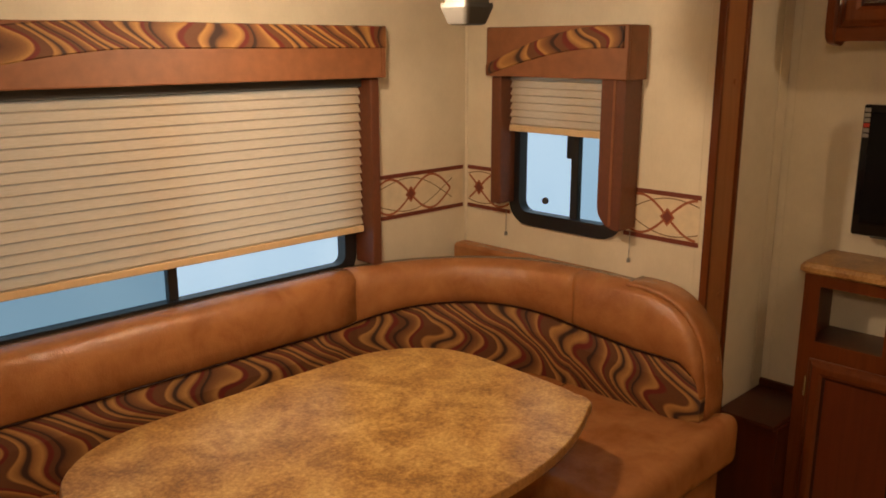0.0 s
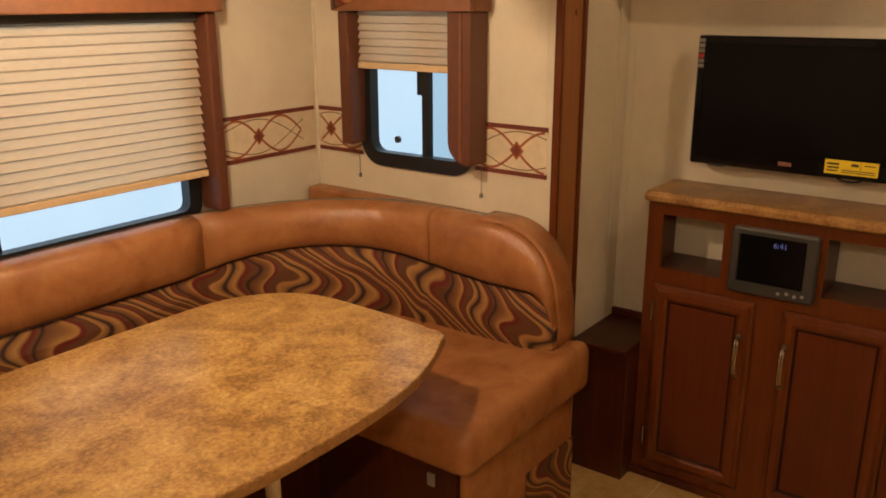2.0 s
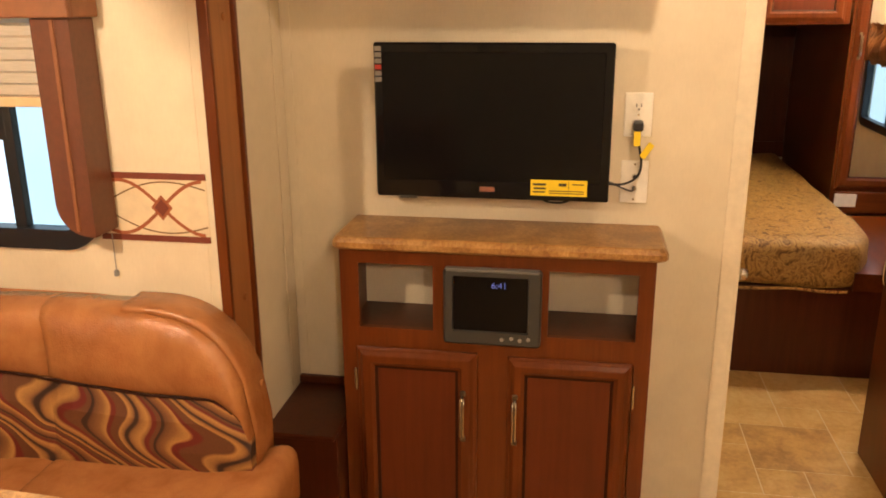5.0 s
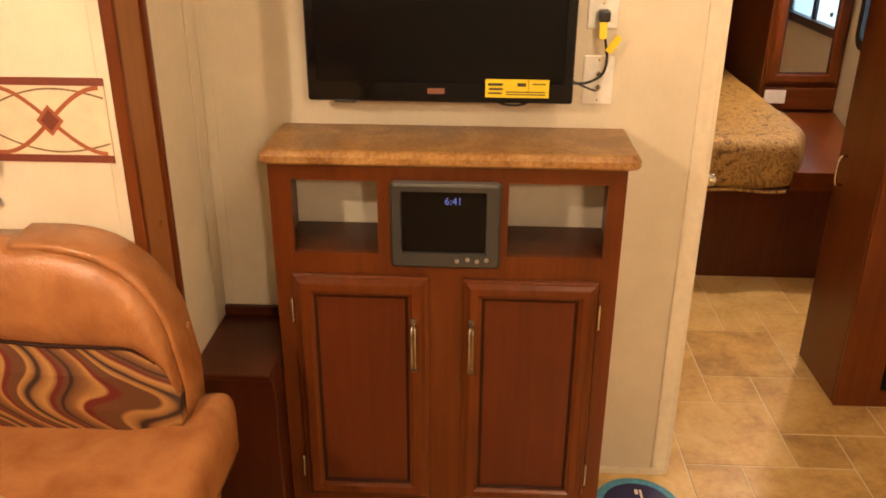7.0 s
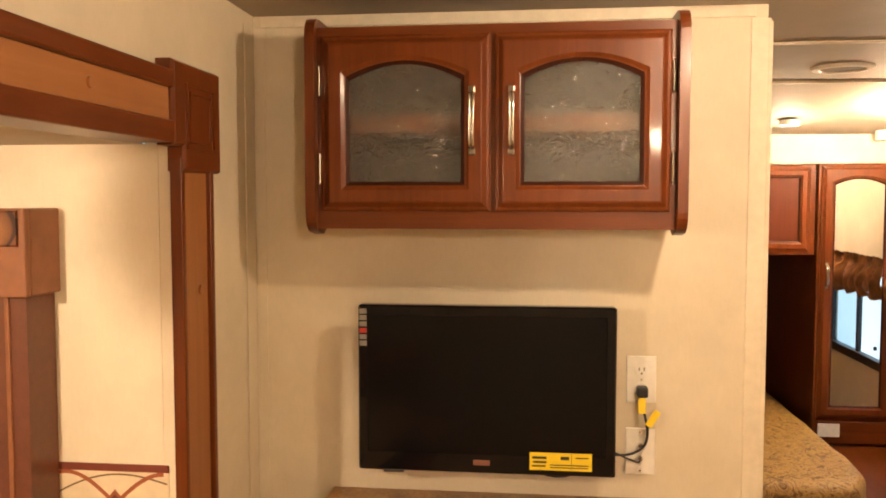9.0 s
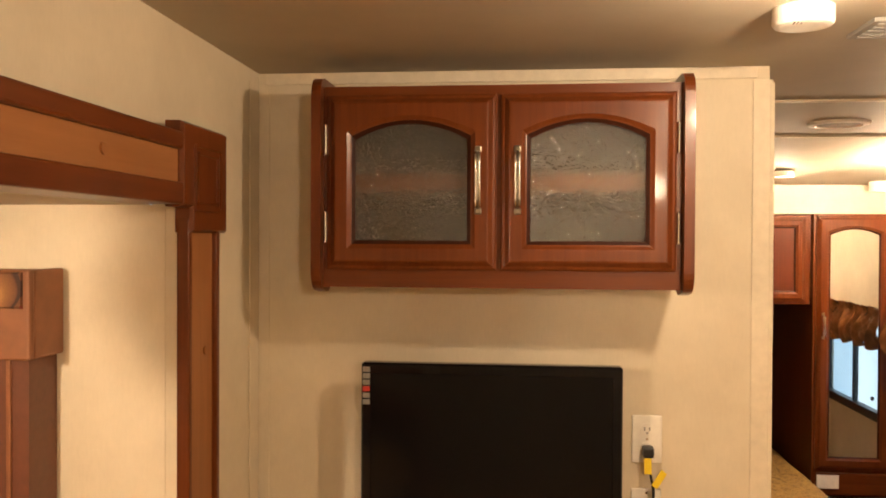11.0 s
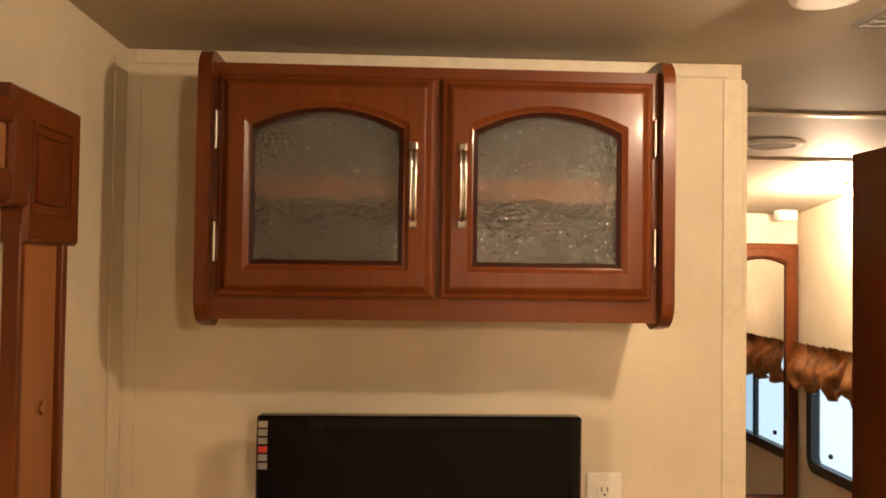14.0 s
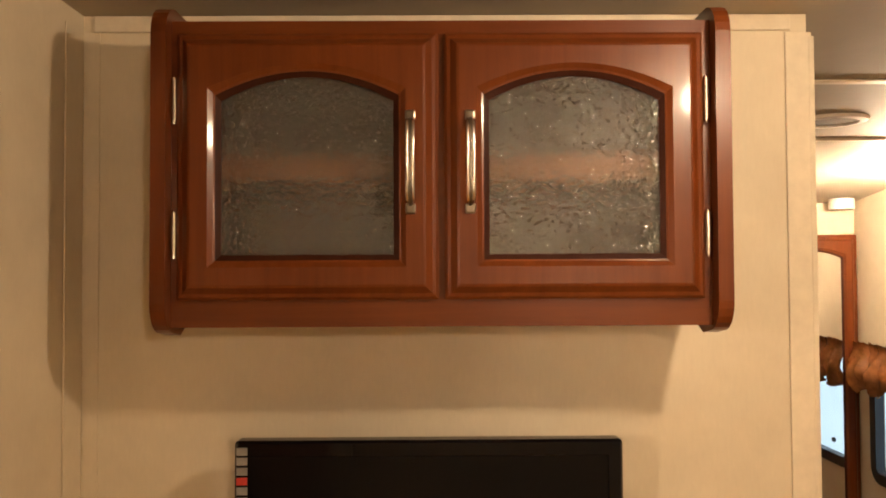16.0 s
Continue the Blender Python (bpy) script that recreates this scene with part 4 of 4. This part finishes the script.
# ---- television ----
tv = thing("television", "flat black wall-mounted television with stickers, switched off", "television")
TX, TY0, TY1, TZ0, TZ1 = 2.888, 0.797, 1.411, 1.125, 1.528
part("back_shell", loft([on_x(rounded_rect(TY0 + 0.08, TZ0 + 0.05, TY1 - 0.08, TZ1 - 0.05, 0.03), TX + 0.075), on_x(rounded_rect(TY0 + 0.06, TZ0 + 0.03, TY1 - 0.06, TZ1 - 0.03, 0.03), TX + 0.06), on_x(rounded_rect(TY0 + 0.004, TZ0 + 0.004, TY1 - 0.004, TZ1 - 0.004, 0.008), TX + 0.030)], True, True), M_BLACK, tv)
part("bezel", loft([on_x(rounded_rect(TY0, TZ0, TY1, TZ1, 0.007), TX + 0.030), on_x(rounded_rect(TY0, TZ0, TY1, TZ1, 0.007), TX + 0.005), on_x(rounded_rect(TY0 + 0.004, TZ0 + 0.004, TY1 - 0.004, TZ1 - 0.004, 0.006), TX), on_x(rounded_rect(TY0 + 0.022, TZ0 + 0.046, TY1 - 0.022, TZ1 - 0.024, 0.003), TX + 0.0005), on_x(rounded_rect(TY0 + 0.024, TZ0 + 0.048, TY1 - 0.024, TZ1 - 0.026, 0.003), TX + 0.004)]), M_TVBODY, tv, "glossy black surround")
part("screen", box((TX + 0.003, TY0 + 0.020, TZ0 + 0.044), (TX + 0.008, TY1 - 0.020, TZ1 - 0.022)), M_SCREEN, tv)
part("badge", box((TX - 0.002, 1.092, TZ0 + 0.020), (TX + 0.001, 1.132, TZ0 + 0.033), 0.001), M_BADGE, tv, "small bronze maker's badge")
st = part("energy_sticker", box((TX - 0.0012, 0.852, TZ0 + 0.014), (TX + 0.0006, 0.998, TZ0 + 0.056)), M_YELLOW, tv, "yellow energy label")
for k, (a, b, z, h) in enumerate(((0.958, 0.992, 0.041, 0.006), (0.958, 0.990, 0.031, 0.005), (0.960, 0.992, 0.022, 0.004), (0.905, 0.925, 0.040, 0.008), (0.860, 0.890, 0.044, 0.003), (0.860, 0.950, 0.026, 0.0025), (0.860, 0.950, 0.020, 0.0025))):
    part("print_bar", box((TX - 0.0018, a, TZ0 + z), (TX - 0.001, b, TZ0 + z + h)), M_INK, st)
part("print_bar", box((TX - 0.0018, 0.899, TZ0 + 0.015), (TX - 0.001, 0.900, TZ0 + 0.055)), M_INK, st)
for k in range(6):
    part("feature_sticker", box((TX - 0.0012, TY1 - 0.021, TZ1 - 0.022 - 0.0155 * k), (TX + 0.0006, TY1 - 0.004, TZ1 - 0.010 - 0.0155 * k)), M_REDTAG if k == 3 else M_GREYTAG, tv)
part("speaker_slot", box((TX - 0.0012, 1.30, TZ0 - 0.004), (TX + 0.02, 1.35, TZ0 + 0.003), 0.001), M_GREYPL, tv)
part("wall_bracket", box((TX + 0.070, 1.00, 1.22), (WX - 0.001, 1.20, 1.42), 0.004), M_BLACK, tv)

# ---- sockets and cords ----
def wall_plate(name, y, z, label):
    t = thing(name, label, "wall outlet", "plates beside the television")
    part("plate", box((WX - 0.006, y - 0.036, z - 0.058), (WX - 0.0005, y + 0.036, z + 0.058), 0.0025), M_WHITEPL, t)
    for dz in (-0.048, 0.048) if name == "coax_plate" else (0.0,):
        part("screw", disc((WX - 0.006, y, z + dz), 0.003, 0.001, 10, 0.0003, "x"), M_CHROME, t)
    return t


o1 = wall_plate("wall_outlet", 0.727, 1.339, "white duplex wall outlet with a black plug in it")
for z in (1.362, 1.316):
    so = part("socket", disc((WX - 0.006, 0.727, z), 0.0165, 0.002, 20, 0.0006, "x"), M_WHITEPL, o1)
    for dy in (-0.006, 0.006):
        part("slot", box((WX - 0.0086, 0.727 + dy - 0.001, z - 0.002), (WX - 0.0078, 0.727 + dy + 0.001, z + 0.007)), M_BLACK, so)
    part("slot", box((WX - 0.0086, 0.725, z - 0.010), (WX - 0.0078, 0.729, z - 0.006)), M_BLACK, so)
o2 = wall_plate("coax_plate", 0.728, 1.160, "white wall plate with cable connectors")
for dz in (0.016, -0.016):
    part("connector", disc((WX - 0.006, 0.728, 1.160 + dz), 0.006, 0.012, 12, 0.001, "x"), M_CHROME, o2)
cord = thing("power_cord", "black power cord with a yellow warning tag", "power cord")
part("plug", box((WX - 0.040, 0.714, 1.300), (WX - 0.007, 0.740, 1.326), 0.005), M_BLACK, cord)
part("cord", tube(curve_points([(WX - 0.030, 0.727, 1.302), (WX - 0.032, 0.722, 1.262), (WX - 0.030, 0.714, 1.215), (WX - 0.030, 0.722, 1.180), (WX - 0.030, 0.752, 1.160), (WX - 0.035, 0.790, 1.158), (WX - 0.05, 0.83, 1.17)], 8), 0.0032, 8), M_BLACK, cord, "", True)
tag = boxes([((WX - 0.036, 0.720, 1.262), (WX - 0.034, 0.737, 1.300))])
for v in tag.verts:
    v.co.x -= 0.004 * math.sin(v.co.z * 80)
part("tag", tag, M_YELLOW, cord)
bm = box((-0.001, -0.0085, -0.022), (0.001, 0.0085, 0.022))
bmesh.ops.transform(bm, matrix=pose(WX - 0.037, 0.702, 1.250, 35, 0, 12), verts=bm.verts[:])
part("tag", bm, M_YELLOW, cord)
cx2 = thing("antenna_cable", "thin dark aerial cable joining the wall plate", "cable")
part("cable", tube(curve_points([(WX - 0.018, 0.728, 1.150), (WX - 0.030, 0.735, 1.140), (WX - 0.030, 0.765, 1.150), (WX - 0.032, 0.795, 1.163), (WX - 0.06, 0.83, 1.17)], 8), 0.0025, 8), M_GREYPL, cx2, "", True)
loopc = thing("hanging_cable", "black cable drooping beneath the television", "cable")
part("cable", tube(curve_points([(2.925, 0.975, 1.128), (2.925, 0.96, 1.116), (2.925, 0.93, 1.112), (2.925, 0.905, 1.116), (2.925, 0.89, 1.128)], 6), 0.003, 8), M_BLACK, loopc)

# ---- upper cabinet ----
uc = thing("wall_cabinet", "cherry wood wall cabinet with arched pebbled-glass doors", "cabinet")
UX = 2.782
prof = [(WX - 0.001, 2.186), (2.815, 2.186)] + [(2.800 - 0.045 * math.sin(radians(a)), 2.141 + 0.045 * math.cos(radians(a))) for a in range(0, 91, 15)] + [(2.800 - 0.045 * math.cos(radians(a)), 1.750 - 0.045 * math.sin(radians(a))) for a in range(0, 91, 15)] + [(2.83, 1.700), (2.875, 1.718), (WX - 0.001, 1.718)]
for ya, yb in ((1.478, 1.500), (0.664, 0.686)):
    part("side_panel", loft([on_y(prof, ya), on_y(prof, yb)], True, True), M_WOOD, uc)
part("face_frame", boxes([((UX, 0.686, 1.714), (UX + 0.018, 1.478, 1.790)), ((UX, 0.686, 2.095), (UX + 0.018, 1.478, 2.164)), ((UX, 0.686, 1.790), (UX + 0.018, 0.722, 2.095)), ((UX, 1.442, 1.790), (UX + 0.018, 1.478, 2.095)), ((UX, 1.055, 1.790), (UX + 0.018, 1.108, 2.095))]), M_WOODH, uc)
part("cabinet_bottom", box((UX + 0.018, 0.686, 1.719), (WX - 0.002, 1.478, 1.742)), M_WOODH, uc)
part("cabinet_top", box((UX + 0.018, 0.686, 2.150), (WX - 0.002, 1.478, 2.164)), M_WOODH, uc)
part("cabinet_back", box((WX - 0.008, 0.686, 1.742), (WX - 0.002, 1.478, 2.150)), M_LINER, uc, "grey-brown back, darkened for the shaded inside")
part("shelf", box((UX + 0.030, 0.690, 1.930), (WX - 0.010, 1.474, 1.970), 0.002), M_LIGHTWOODH, uc)
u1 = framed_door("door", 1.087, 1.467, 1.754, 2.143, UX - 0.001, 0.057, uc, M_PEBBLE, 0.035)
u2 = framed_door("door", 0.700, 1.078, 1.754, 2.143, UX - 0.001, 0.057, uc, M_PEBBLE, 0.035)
pull_handle(u1, UX - 0.021, 1.127, 1.890, 2.014)
pull_handle(u2, UX - 0.021, 1.041, 1.890, 2.014)
for z in (2.014, 1.818):
    hinge(u1, UX - 0.008, 1.4715, z, z + 0.062)
    hinge(u2, UX - 0.008, 0.6945, z, z + 0.062)

# ---- ceiling fittings ----
def ceiling_light(x, y, z, r, label):
    t = thing("ceiling_light", label, "ceiling light")
    part("base", disc((x, y, z - 0.022), r, 0.021, 32, 0.004), M_WHITEPL, t)
    loops = [[(x + r * 0.92 * math.cos(b) * math.cos(a), y + r * 0.92 * math.cos(b) * math.sin(a), z - 0.022 - 0.5 * r * math.sin(b)) for a in np.linspace(0, 2 * math.pi, 28, endpoint=False)] for b in np.linspace(0, 1.4, 6)]
    part("diffuser", loft(loops, True, True), M_DOME, t, "lit warm diffuser", True)
    return t


ceiling_light(2.17, 0.53, CEIL, 0.05, "lit round dome light on the hall ceiling")
ceiling_light(1.40, 1.98, SLIDE, 0.075, "lit round dome light over the dinette")
# added dome that carries the unseen kitchen fill
ceiling_light(-0.3, 0.3, CEIL, 0.12, "added lit dome for the unseen fill light on the kitchen ceiling")
ceiling_light(4.74, -0.75, 2.192, 0.05, "lit round dome light on the bedroom ceiling")
det = thing("smoke_detector", "round white smoke detector on the ceiling", "smoke detector")
part("body", loft([[(2.49 + r * math.cos(a), 0.530 + r * math.sin(a), z) for a in np.linspace(0, 2 * math.pi, 32, endpoint=False)] for r, z in ((0.053, CEIL - 0.001), (0.053, CEIL - 0.027), (0.049, CEIL - 0.033), (0.04, CEIL - 0.035))], True, True), M_WHITEPL, det, "", False)
for k in range(3):
    part("vent_slot", box((2.451, 0.543 + 0.006 * k, CEIL - 0.0365), (2.461, 0.545 + 0.006 * k, CEIL - 0.0345)), M_BLACK, det)
vent = thing("ceiling_vent", "grey slatted vent on the ceiling", "vent")
part("frame", box((2.56, 0.24, CEIL - 0.010), (2.70, 0.38, CEIL - 0.001), 0.002), M_GREYPL2, vent)
for k in range(5):
    part("slat", box((2.572 + 0.025 * k, 0.252, CEIL - 0.013), (2.584 + 0.025 * k, 0.368, CEIL - 0.010)), M_GREYPL2, vent)
spk = thing("ceiling_speaker", "round flush ceiling speaker with a grey grille", "speaker")
part("rim", loft([[(4.0 + r * math.cos(a), -0.07 + r * math.sin(a), z) for a in np.linspace(0, 2 * math.pi, 36, endpoint=False)] for r, z in ((0.105, CEIL - 0.001), (0.10, CEIL - 0.010), (0.078, CEIL - 0.012), (0.075, CEIL - 0.006))]), M_WHITEPL, spk)
part("grille", disc((4.0, -0.07, CEIL - 0.007), 0.076, 0.004, 32, 0.001), M_GREYPL2, spk)
puck = thing("puck_light", "small white puck light on the bedroom ceiling", "puck light")
part("body", disc((5.06, -0.20, 2.128), 0.045, 0.026, 24, 0.004), M_WHITEPL, puck)
det2 = thing("smoke_detector", "small white detector above the wardrobe", "smoke detector")
part("body", disc((5.36, -0.76, 2.075), 0.055, 0.050, 28, 0.006), M_WHITEPL, det2)
pend = thing("dinette_lamp", "small white and grey lamp pod below the slide-out ceiling", "lamp")
part("stem", box((1.60, 1.85, 1.79), (1.68, 1.93, SLIDE - 0.001), 0.01, 3), M_PODTOP, pend)
part("pod", loft([on_z(rounded_rect(1.592 + m, 1.842 + m, 1.688 - m, 1.938 - m, 0.015), z) for m, z in ((0.0, 1.80), (0.0, 1.79), (0.012, 1.753), (0.02, 1.75))], True, True), M_POD, pend, "frosted grey cover")

# ---- bedroom ----
bed = thing("bed", "made bed with a gold damask comforter on a dark wood platform", "bed")
part("platform", box((4.39, -0.62, 0.0), (6.58, 1.25, 0.415), 0.004), M_DARKWOOD, bed)
bm = bmesh.new()
add_box(bm, (4.34, -0.42, 0.42), (6.55, 1.22, 0.635), 0.06, 4)
bmesh.ops.subdivide_edges(bm, edges=[e for e in bm.edges if e.calc_length() > 0.3], cuts=14, use_grid_fill=True)
for v in bm.verts:
    if v.co.x < 4.6 and v.co.y < -0.2:
        f = min(1, (4.6 - v.co.x) / 0.26) * min(1, (-0.2 - v.co.y) / 0.22)
        v.co.y += 0.10 * f
        v.co.x += 0.03 * f
    v.co += 0.010 * Vector((noise.noise(v.co * 7), noise.noise(v.co * 7 + Vector((3, 1, 0))), noise.noise(v.co * 6 + Vector((0, 5, 2)))))
part("comforter", bm, M_COMFORTER, bed, "gold damask comforter", True)
hem = [(4.333 + 0.004 * math.sin(k * 1.1), 1.2 - k * 0.042, 0.424 + 0.004 * math.sin(k * 0.7)) for k in range(36)]
part("piping", tube(hem, 0.007, 8), M_COMFORTER, bed)
shelf = thing("bedside_shelf", "polished cherry wood ledge beside the bed", "shelf")
corner = [(4.36, -0.30), (4.36, -0.60)] + [(4.42 - 0.06 * math.cos(radians(a)), -0.60 - 0.06 * math.sin(radians(a))) for a in (30, 60, 90)] + [(5.40, RIGHT + 0.005), (5.40, -0.30)]
part("ledge", loft([on_z(corner, 0.418), on_z(corner, 0.492), on_z(corner, 0.498)], True, True), M_WOODX, shelf)
ward = thing("wardrobe", "cherry wood wardrobe with an arched mirror door", "wardrobe")
WDX = 5.42
part("carcass", box((WDX, RIGHT + 0.004, 0.50), (HEAD - 0.002, -0.455, 1.962), 0.003), M_WOOD, ward)


def mirror_door():
    d = framed_door("door", -0.845, -0.470, 0.640, 1.950, WDX - 0.001, 0.060, ward, M_MIRROR, 0.030)
    pull_handle(d, WDX - 0.021, -0.500, 1.33, 1.44)
    for z in (1.78, 0.75):
        hinge(d, WDX - 0.008, -0.850, z, z + 0.07)


mirror_door()
part("drawer_front", box((WDX - 0.018, -0.84, 0.51), (WDX - 0.001, -0.475, 0.625), 0.006), M_WOODH, ward)
op = thing("bedside_outlet", "white outlet plate low on the wardrobe", "wall outlet")
part("plate", box((WDX - 0.026, -0.585, 0.545), (WDX - 0.019, -0.475, 0.615), 0.002), M_WHITEPL, op)
ov = thing("overhead_cabinet", "cherry wood overhead cabinet above the bed head", "cabinet")
part("carcass", box((WDX + 0.02, -0.450, 1.49), (HEAD - 0.002, 1.25, 1.958), 0.003), M_WOOD, ov)
for k in range(3):
    framed_door("door", -0.42 + 0.46 * k - 0.0, -0.01 + 0.46 * k, 1.505, 1.945, WDX + 0.019, 0.05, ov, M_PANEL)
hb = thing("headboard", "dark wood headboard in the alcove above the bed", "headboard")
part("board", box((HEAD - 0.03, -0.45, 0.60), (HEAD - 0.002, 1.25, 1.48), 0.004), M_DARKWOOD, hb)
part("rail", box((HEAD - 0.045, -0.45, 1.38), (HEAD - 0.031, 1.25, 1.48), 0.004), M_DARKWOOD, hb)
part("rail", box((HEAD - 0.045, -0.45, 0.60), (HEAD - 0.031, 1.25, 0.70), 0.004), M_DARKWOOD, hb)
alc = thing("alcove_panel", "dark wood side panel of the bed alcove", "panel")
part("board", box((5.44, 1.255, 0.0), (HEAD - 0.002, 1.28, 1.96), 0.003), M_DARKWOOD, alc)


def ruffle():
    t = thing("ruffled_valance", "gathered copper satin valance above the bedroom window", "valance")
    loops = []
    n = 300
    for j in range(13):
        f = j / 12
        loop = []
        for i in range(n + 1):
            x = 4.36 + 1.02 * i / n
            pin = abs(math.sin((x - 4.36) * math.pi / 0.17 + 0.6 * noise.noise(Vector((x * 3, 0, 0)))))
            pin = 0.12 + 0.88 * pin ** 0.6
            fold = math.sin(x * 82 + 9 * noise.noise(Vector((x * 7, f * 1.2, 0)))) + 0.45 * noise.noise(Vector((x * 45, f * 2, 7)))
            head = max(0.0, 1 - f / 0.22)
            belly = math.sin(max(0.0, f - 0.2) / 0.8 * math.pi * 0.85)
            z = 1.470 + 0.010 * head * fold - (0.150 + 0.075 * pin) * f - 0.03 * (1 - pin) * (0.5 - abs(f - 0.5))
            y = RIGHT + 0.040 + (0.012 + 0.050 * belly) * (0.35 + 0.65 * pin) + fold * (0.010 + 0.010 * head + 0.010 * f) * (0.5 + 0.5 * pin)
            loop.append((x, y, z + 0.012 * f * noise.noise(Vector((x * 24, 0, 4)))))
        loops.append(loop)
    bm = loft(loops, False)
    bmesh.ops.solidify(bm, geom=bm.faces[:], thickness=0.002)
    part("gathered_cloth", bm, M_RUFFLE, t, "", True)
    part("rod", tube([(4.36, RIGHT + 0.02, 1.43), (5.38, RIGHT + 0.02, 1.43)], 0.007, 10), M_CHROME, t)


ruffle()

# ---- tall kitchen cabinet ----
tall = thing("tall_cabinet", "tall cherry wood cabinet with a dark appliance front", "cabinet")
part("side_panel", box((3.402, -0.215, 0.0), (3.72, -0.190, 2.165), 0.004), M_WOOD, tall)
part("face_stile", box((3.385, -0.330, 0.0), (3.402, -0.190, 2.165), 0.004), M_WOOD, tall)
for za, zb in ((0.0, 0.06), (1.75, 2.165)):
    part("face_rail", box((3.387, RIGHT + 0.002, za), (3.402, -0.330, zb), 0.002), M_WOODH, tall)
part("appliance_front", box((3.392, RIGHT + 0.004, 0.062), (3.402, -0.332, 1.748), 0.004), M_TVBODY, tall, "glossy black appliance door")
part("back_panel", box((3.70, RIGHT + 0.002, 0.0), (3.72, -0.216, 2.165), 0.002), M_WOOD, tall)
part("handle", tube(curve_points([(3.655, -0.190, 0.785), (3.652, -0.168, 0.778), (3.650, -0.162, 0.735), (3.652, -0.168, 0.692), (3.655, -0.190, 0.685)], 6), 0.005, 10), M_CHROME, tall, "brushed nickel bow handle", True)
jamb = thing("door_knob", "small chrome knob on the partition's edge", "knob")
part("knob", disc((0, 0, 0), 0.016, 0.028, 20, 0.010), M_CHROME, jamb, "", True).matrix_basis = pose(3.022, 0.434, 0.905, 90)

# ---- round mat on the floor ----
mat = thing("round_mat", "round dark blue floor mat with a light blue rim", "mat")
part("disc", disc((2.845, 0.545, 0.002), 0.098, 0.004, 40, 0.001), M_BLUEMAT, mat)
part("rim", loft([[(2.845 + r * math.cos(a), 0.545 + r * math.sin(a), z) for a in np.linspace(0, 2 * math.pi, 48, endpoint=False)] for r, z in ((0.122, 0.002), (0.121, 0.006), (0.099, 0.007), (0.097, 0.003))]), M_SKYMAT, mat, "light blue patterned rim")
part("print_bar", box((2.895, 0.535, 0.0065), (2.915, 0.545, 0.0070)), M_WHITEPL, mat)
part("print_bar", box((2.87, 0.525, 0.0065), (2.915, 0.531, 0.0070)), M_WHITEPL, mat)

# ---- floor tiles ----
floor = structure("floor", boxes([((BACK - 0.05, RIGHT - 0.05, -0.06), (HEAD + 0.05, SIDE + 0.05, -0.0015)), ((SL0 - 0.05, SIDE + 0.05, -0.06), (SX + 0.05, BY + 0.05, -0.0015))]), M_GROUT)
L, s = 0.335, 0.168
GAP = 0.004


def tile_mesh(name, a):
    bm = bmesh.new()
    h = a - GAP
    loops = [[(o, o, z), (h + GAP - o, o, z), (h + GAP - o, h + GAP - o, z), (o, h + GAP - o, z)] for o, z in ((GAP / 2, -0.0038), (GAP / 2, -0.001), (GAP / 2 + 0.0015, 0.0))]
    loft(loops, True, False, bm=bm)
    bm.faces.new(list(bm.verts)[-4:])
    bmesh.ops.recalc_face_normals(bm, faces=bm.faces[:])
    me = bpy.data.meshes.new(name)
    bm.to_mesh(me)
    bm.free()
    me.materials.append(M_TILE)
    return me


BIG, SMALL = tile_mesh("tile", L), tile_mesh("tile_small", s)
rest = bmesh.new()
count = 0
for i in range(-30, 31):
    for j in range(-30, 31):
        ox, oy = 3.05 + i * L - j * s, 0.036 + i * s + j * L
        for me, px, py, a in ((BIG, ox, oy, L), (SMALL, ox + L, oy, s)):
            if px + a < BACK or px > HEAD or py + a < RIGHT or py > (BY if 0 < px < SX - 0.3 else SIDE):
                continue
            ymax = BY if 0 < px < SX - 0.3 else SIDE
            near = 1.9 < px < 4.4 and -0.7 < py and py + a < ymax
            if near and count < 290:
                t = new("tile", me)
                t.parent = floor
                t.location = (px, py, 0)
                count += 1
            else:
                h = GAP / 2
                xa, xb = max(px + h, BACK), min(px + a - h, HEAD)
                ya, yb = max(py + h, RIGHT), min(py + a - h, ymax)
                if xb - xa < 0.002 or yb - ya < 0.002:
                    continue
                vs = [rest.verts.new(p) for p in ((xa, ya, 0), (xb, ya, 0), (xb, yb, 0), (xa, yb, 0))]
                rest.faces.new(vs)
tagged(part("tiles_beyond", rest, M_TILE, floor), kind="stuff")
